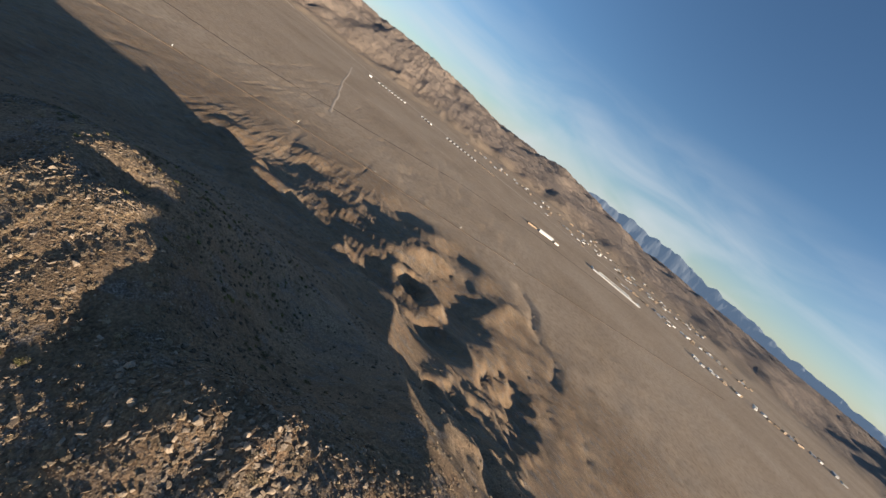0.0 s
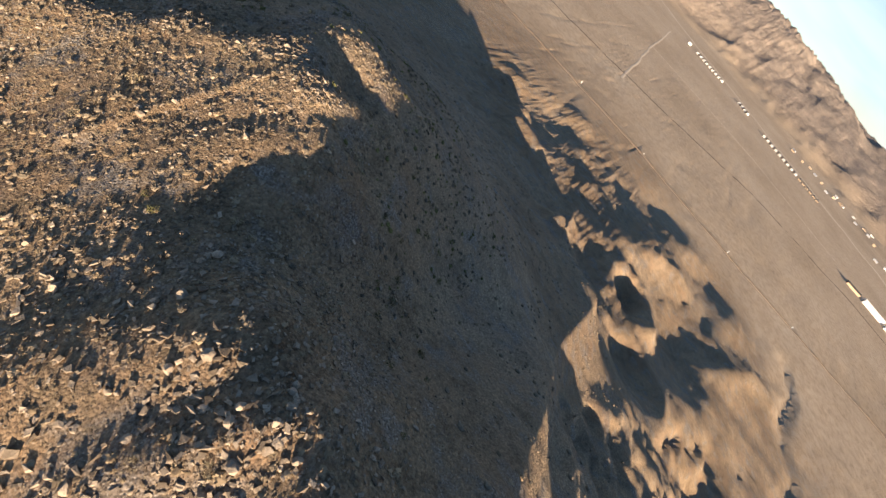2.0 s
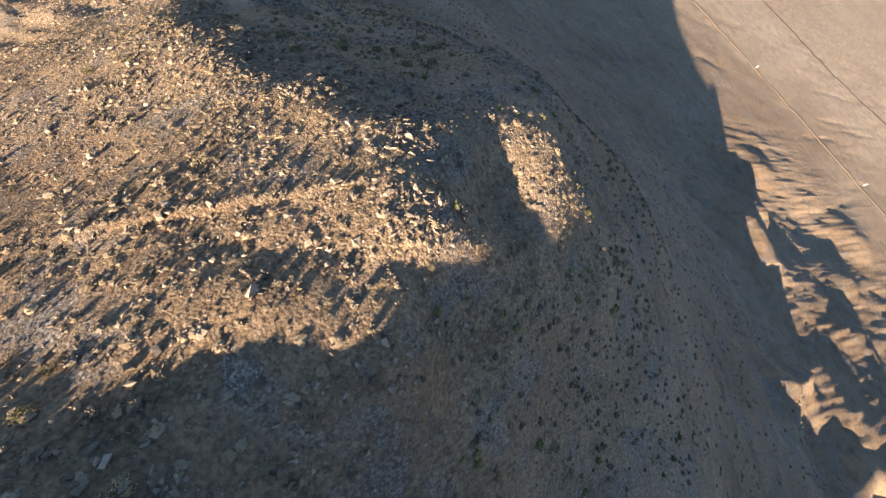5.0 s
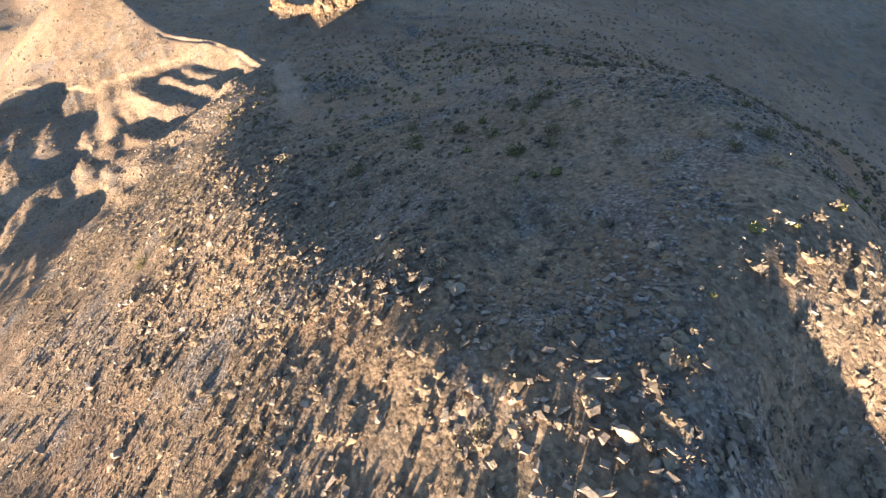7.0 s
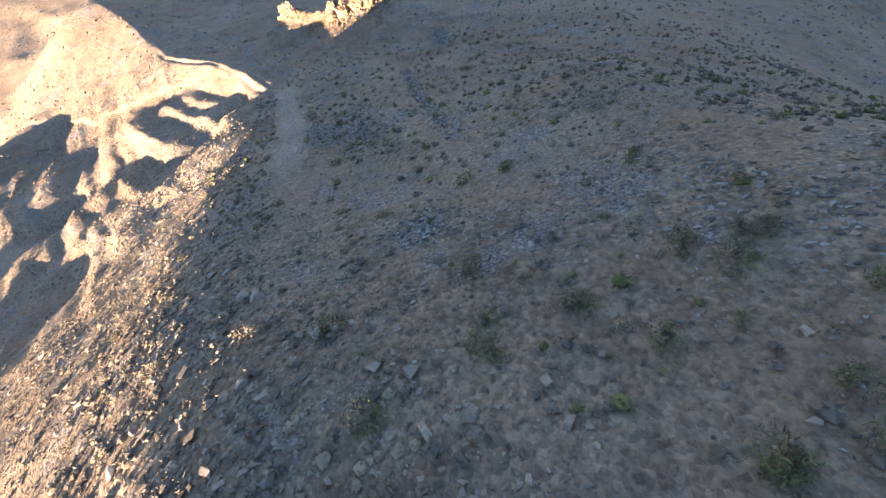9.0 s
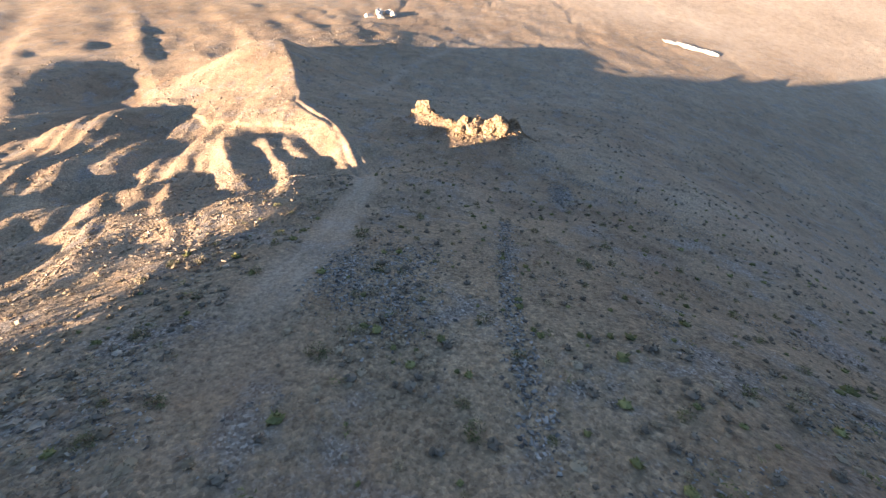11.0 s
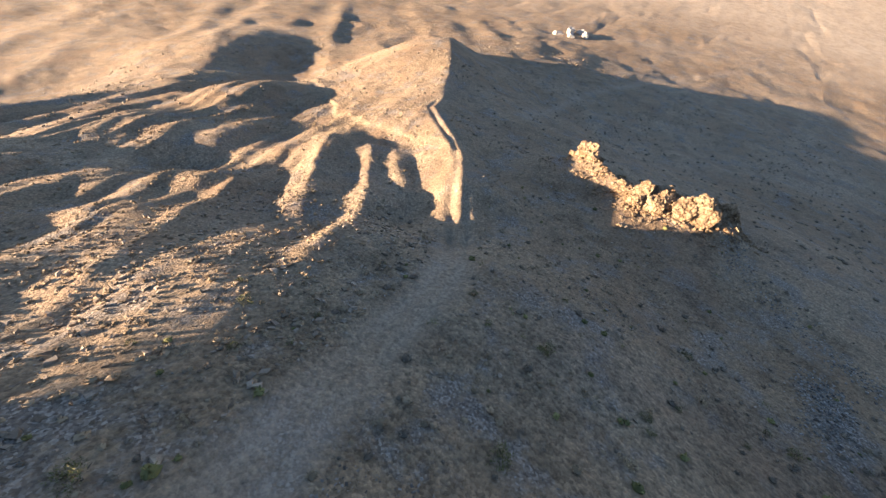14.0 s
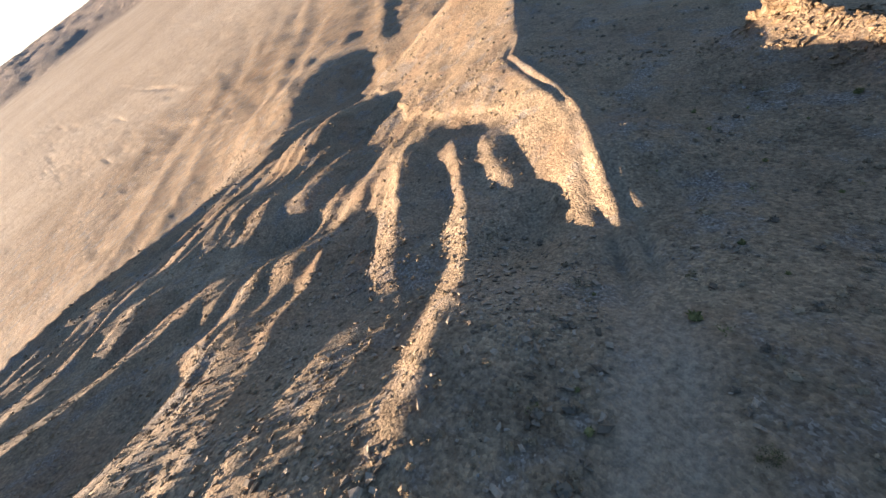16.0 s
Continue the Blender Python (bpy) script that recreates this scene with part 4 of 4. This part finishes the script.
for k in range(26):
    u = min(4.999, 5 * (k + 0.5) / 26)
    q = spine[int(u)] + (spine[int(u) + 1] - spine[int(u)]) * (u - int(u)) + rc.normal(size=2) * 1.15
    big = (0.55 + 0.45 * math.sin(math.pi * min(1, (u + 0.6) / 5.2))) * (0.6 + 0.7 * rc.random())
    lumps.append((q[0] + 168, q[1] - 51, 0.5 * big, 3.0 * big, 2.5 * big, (2.3 + 0.35 * u) * big, rc.random() * 180))
crag("rock_outcrop", -168, 51, "long sunlit ochre rock outcrop, cracked and knobbly", lumps, CRAG)
t = rng.random(2600)
u = np.minimum(t * 5, 4.999).astype(int)
q = spine[u] + (spine[u + 1] - spine[u]) * (t * 5 - u)[:, None] + rng.normal(size=(2600, 2)) * 2.6
q[:700] = np.array([-178, 33]) + (q[:700] - spine[u[:700]]) * 1.3 + np.outer(rng.random(700), (8, 8))
scatter("rock_debris", STONES, q[:, 0], q[:, 1], 0.08 + 0.5 * rng.random(2600) ** 3.5, CRAG, "broken ochre rock debris round the outcrop", "stones", 0.8)
crag("grey_outcrop", -392, -45, "pale grey rock outcrop split by dark clefts", [(0, 0, 1, 6, 4, 4, 20), (-8, 5, 0.6, 6, 3.5, 3.5, 60), (5, -7, 0.6, 5, 3.5, 3, 110), (-3, 10, 0.6, 6, 3, 3, 40), (9, 4, 0.3, 4, 3, 2.5, 0)], PALE_CRAG)
crag("white_outcrop", -444, 206, "long white rock slab on the sunlit plain", [(0, 0, 0, 16, 5, 2.6, 62), (7, 14, 0, 8, 4, 3.2, 60), (-7, -14, 0, 9, 3.5, 1.6, 65)], PALE_CRAG)


# ---- the plain ----
def ribbon(name, points, wide, material, label, category, lift=0.12, crown=0.0):
    """A narrow band laid over the ground along a line."""
    pts = []
    for (ax, ay), (bx, by) in zip(points[:-1], points[1:]):
        m = max(2, int(math.hypot(bx - ax, by - ay) / 8))
        pts += [(ax + (bx - ax) * i / m, ay + (by - ay) * i / m) for i in range(m)]
    pts.append(points[-1])
    p = np.array(pts, float)
    d = np.gradient(p, axis=0)
    d /= np.linalg.norm(d, axis=1)[:, None]
    nrm = np.stack([-d[:, 1], d[:, 0]], 1)
    p = p + nrm * (fractal(np.arange(len(p)) * 8.0, p[:, 0] * 0, 60, 2, 71) * wide * 0.5)[:, None]
    cols = np.array([-0.5, -0.25, 0.25, 0.5])
    up = np.array([-0.25, crown, crown, -0.25])
    q = p[:, None] + nrm[:, None] * (cols * wide)[None, :, None]
    z = height(q[..., 0], q[..., 1]) + lift + up[None]
    v = np.concatenate([q, z[..., None]], 2).reshape(-1, 3)
    i = (np.arange(len(p) - 1)[:, None] * 4 + np.arange(3)[None]).ravel()[:, None]
    me = from_arrays(name, v, i + [0, 1, 5, 4], material, True)
    return tagged(new(name, me), label, category, kind="structure")


ribbon("pipeline_berm", [(-420, 415), (-276, 450), (-187, 467), (-10, 500), (107, 512), (351, 540), (620, 572), (900, 610)], 2.2, FURROW, "thin dark furrow of turned earth crossing the plain", "furrow", 0.25, 0.5)
ribbon("road_1", [(-1500, 2300), (-740, 2090), (-266, 1810), (40, 1700), (420, 1540), (900, 1330), (1500, 1150)], 22, ROAD, "pale packed dirt road across the desert plain", "road", 0.5)
ribbon("road_2", [(-118, 660), (-190, 1050), (-262, 1490)], 5, ROAD, "pale straight dirt track across the plain", "road", 0.35)
ribbon("road_3", [(-460, 600), (-240, 640), (-60, 720), (160, 850), (420, 900), (800, 880)], 5, FURROW, "dark wheel track over the plain", "road", 0.3)
ribbon("road_4", [(-190, 1050), (-60, 1080), (140, 1100), (400, 1060)], 5, ROAD, "pale wheel track over the plain", "road", 0.3)


def box_mesh(name, sx, sy, sz, material, z0=0.0):
    bm = bmesh.new()
    bmesh.ops.create_cube(bm, size=1)
    bmesh.ops.scale(bm, vec=(sx, sy, sz), verts=bm.verts)
    bmesh.ops.translate(bm, vec=(0, 0, z0 + sz / 2), verts=bm.verts)
    me = bpy.data.meshes.new(name)
    bm.to_mesh(me)
    bm.free()
    me.materials.append(material)
    return me


def gable_mesh(name, sx, sy, z0, rise, material, eave=0.4):
    a, b = sx / 2 + eave, sy / 2 + eave
    v = [(-a, -b, z0), (a, -b, z0), (a, b, z0), (-a, b, z0), (-a, 0, z0 + rise), (a, 0, z0 + rise)]
    me = bpy.data.meshes.new(name)
    me.from_pydata(v, [], [(0, 1, 5, 4), (2, 3, 4, 5), (0, 4, 3), (1, 2, 5), (0, 3, 2, 1)])
    me.materials.append(material)
    return me


def shed(x, y, turn, sx, sy, high, wall, roof, label, group=""):
    b = thing("shed", x, y, z_at(x, y) - 0.2, label, "shed", group, turn)
    part("wall", box_mesh("wall", sx, sy, high, wall), b)
    part("roof", gable_mesh("roof", sx, sy, high, sy * 0.22, roof), b)
    for k in range(2):
        part("door", box_mesh("door", 0.2, sy * 0.3, high * 0.75, DARK), b, "dark doorway").matrix_basis = pose((k * 2 - 1) * (sx / 2 + 0.05), 0, 0)
    return b


# row of long sheds along the road
first = shed(-170, 1640, 80, 20, 7, 4, WHITE, WHITE, "long white shed in a row on the plain", "sheds along the road")
# dark blocks added between the white sheds to paint the shadows there
shadow_gap = shed(-161, 1640, 80, 21, 6.5, 4.4, DARK, DARK, "dark block standing for the shadow between white sheds", "sheds along the road")
for x0, y0, x1, y1, n in ((-153, 1640, -50, 1640, 8), (40, 1600, 82, 1580, 4), (162, 1526, 300, 1500, 9)):
    for k in range(n):
        x, y = x0 + (x1 - x0) * k / (n - 1), y0 + (y1 - y0) * k / (n - 1)
        copy_thing(first, pose(x, y, z_at(x, y) - 0.2, 0, 0, 80))
        if k < n - 1:
            x, y = x + (x1 - x0) * 0.5 / (n - 1), y + (y1 - y0) * 0.5 / (n - 1)
            copy_thing(shadow_gap, pose(x, y, z_at(x, y) - 0.2, 0, 0, 80))
dark_first = shed(318, 1496, 80, 16, 9, 3.5, MUD, DARK, "low mud-walled shed with a dark roof", "sheds along the road")
for k in range(5):
    copy_thing(dark_first, pose(334 + 14 * k, 1493 - 3 * k, z_at(334 + 14 * k, 1493 - 3 * k) - 0.2, 0, 0, 80))
shed(-212, 1640, 10, 12, 9, 5, WHITE, WHITE, "small white building alone beside the road")
shed(440, 998, 2, 34, 10, 4, MUD, DARK, "dark-roofed shed at the end of a white building")
shed(492, 994, -2, 52, 11, 6, WHITE, WHITE, "long white building on the open plain")
shed(530, 985, -2, 16, 9, 4.5, WHITE, MUD, "small white building beside a longer one")

# walled works yard
yard = thing("walled_yard", -790, 1200, z_at(-790, 1200), "white-walled works yard with a grey concrete floor", "walled yard")
corners = [(-832, 974), (-565, 940), (-660, 1345), (-1006, 1432)]
split = [(-683, 979), (-830, 1415)]


def yard_slab(name, pts, lift, material, label=""):
    me = bpy.data.meshes.new(name)
    top = [(x + 790, y - 1200, z_at(x, y) - yard.location.z + lift) for x, y in pts]
    n = len(top)
    v = top + [(x, y, z - 2.5) for x, y, z in top]
    me.from_pydata(v, [], [tuple(range(n))] + [(i, i + n, (i + 1) % n + n, (i + 1) % n) for i in range(n)])
    me.materials.append(material)
    part(name, me, yard, label)


yard_slab("apron", [(-850, 955), (-540, 915), (-640, 1370), (-1030, 1455)], 0.9, ROAD, "pale earth apron")
yard_slab("floor", [corners[0], split[0], split[1], corners[3]], 1.3, CONCRETE)
yard_slab("floor", [split[0], corners[1], corners[2], split[1]], 1.3, ROAD, "bare earth floor")
for a, b in ((corners[0], split[0]), (split[0], corners[1]), (corners[1], corners[2]), (corners[2], split[1]), (split[1], corners[3]), (corners[3], corners[0]), split):
    wl = math.hypot(b[0] - a[0], b[1] - a[1])
    part("wall", box_mesh("wall", wl, 2.0, 5.0, WHITE), yard).matrix_basis = pose((a[0] + b[0]) / 2 + 790, (a[1] + b[1]) / 2 - 1200, z_at(*a) - yard.location.z, 0, 0, math.degrees(math.atan2(b[1] - a[1], b[0] - a[0])))
for k in range(5):
    u = (k + 0.7) / 5.6
    a = (split[0][0] + (corners[1][0] - split[0][0]) * u, split[0][1] + (corners[1][1] - split[0][1]) * u)
    b = (split[1][0] + (corners[2][0] - split[1][0]) * u, split[1][1] + (corners[2][1] - split[1][1]) * u)
    ang = math.degrees(math.atan2(b[1] - a[1], b[0] - a[0]))
    for j in range(4):
        f = 0.14 + 0.24 * j
        x, y = a[0] + (b[0] - a[0]) * f, a[1] + (b[1] - a[1]) * f
        shed(x, y, ang, 70, 11, 5, WHITE if (j + k) % 3 else MUD, DARK if (j + 2 * k) % 3 == 0 else WHITE, "long shed inside the walled works yard", "sheds in the yard")
part("wall", box_mesh("wall", 130, 6, 9, WHITE), thing("white_barrier", -960, 1560, z_at(-960, 1560), "long white building beyond the walled yard", "building", "", -20))

# walled plots and the edge of a town
rt = np.random.default_rng(77)
house_meshes = []
for k in range(6):
    sx, sy, sz = 9 + 7 * rt.random(), 7 + 5 * rt.random(), 3.2 + 2.6 * rt.random()
    house_meshes.append((box_mesh("wall", sx, sy, sz, (MUD, WHITE, MUD, CONCRETE, MUD, WHITE)[k]), box_mesh("roof", sx + 0.6, sy + 0.6, 0.4, (ROAD, WHITE, DARK, CONCRETE, ROAD, MUD)[k], sz), box_mesh("window", 1.2, 0.2, 1.2, DARK, sz * 0.45), sy))
spots = []
for (ax, ay), (bx, by), n, wide in (((735, 1035), (860, 985), 16, 10), ((900, 1180), (1500, 980), 40, 45), ((1000, 820), (1450, 640), 34, 40), ((1100, 1420), (1700, 1380), 50, 90), ((700, 1500), (1500, 1650), 46, 110), ((300, 1950), (1300, 1850), 40, 90)):
    for k in range(n):
        u = (k + rt.random()) / n
        spots.append((ax + (bx - ax) * u + rt.normal() * wide * 0.4, ay + (by - ay) * u + rt.normal() * wide * 0.6))
for x, y in spots:
    wall_me, roof_me, win_me, sy = house_meshes[rt.integers(0, 6)]
    h = thing("house", x, y, z_at(x, y) - 0.3, "flat-roofed desert house at the edge of the town", "house", "houses of the town", -20 + 12 * rt.normal())
    part("wall", wall_me, h)
    part("roof", roof_me, h)
    for k in (-1, 1):
        part("window", win_me, h, "dark window").matrix_basis = pose(2.2 * k, -sy / 2 - 0.05, 0)
plot = thing("walled_plot", 800, 1010, z_at(800, 1010), "long white-walled plot on the plain", "walled plot", "", -22)
for dx, dy, w, turn in ((0, -22, 180, 0), (0, 22, 120, 0), (-90, 0, 46, 90), (90, -6, 34, 90)):
    part("wall", box_mesh("wall", w, 1.6, 4.5, WHITE), plot).matrix_basis = pose(dx, dy, 0, 0, 0, turn)

# marker posts beside the furrow
post = thing("marker_post", -118, 492, z_at(-118, 492) - 0.1, "white marker post beside the furrow", "post", "marker posts")
part("shaft", box_mesh("shaft", 0.5, 0.5, 2.2, WHITE), post)
part("cap", box_mesh("cap", 0.9, 0.9, 0.3, WHITE, 2.2), post)
for x, y in ((-10, 503), (135, 518), (245, 530), (-250, 458)):
    copy_thing(post, pose(x, y, z_at(x, y) - 0.1))

# weathered pole lying beside the old dry-stone line
def pole_mesh(name, length, radius, material):
    bm = bmesh.new()
    bmesh.ops.create_cone(bm, cap_ends=True, segments=10, radius1=radius, radius2=radius * 0.85, depth=length, matrix=Matrix.Rotation(math.pi / 2, 4, "Y"))
    me = bpy.data.meshes.new(name)
    bm.to_mesh(me)
    bm.free()
    me.materials.append(material)
    return me


ax, ay, bx, by = -106.2, 55.3, -102.4, 55.5
pole = new("pole", pole_mesh("pole", math.hypot(bx - ax, by - ay), 0.05, OLD_WOOD))
pole.matrix_basis = pose((ax + bx) / 2, (ay + by) / 2, (z_at(ax, ay) + z_at(bx, by)) / 2 + 0.1, 0, -math.degrees(math.atan2(z_at(bx, by) - z_at(ax, ay), math.hypot(bx - ax, by - ay))), math.degrees(math.atan2(by - ay, bx - ax)))
tagged(pole, "weathered grey pole lying beside a row of rubble", "pole")

# white stones showing on the shaded north slope
crag("pale_outcrop", -27.5, 116, "small white rocks showing on the shaded slope", [(0, 0, 0, 0.9, 0.6, 0.5, 20), (-1.0, 1.3, 0, 0.6, 0.4, 0.35, 70)], PALE_CRAG)
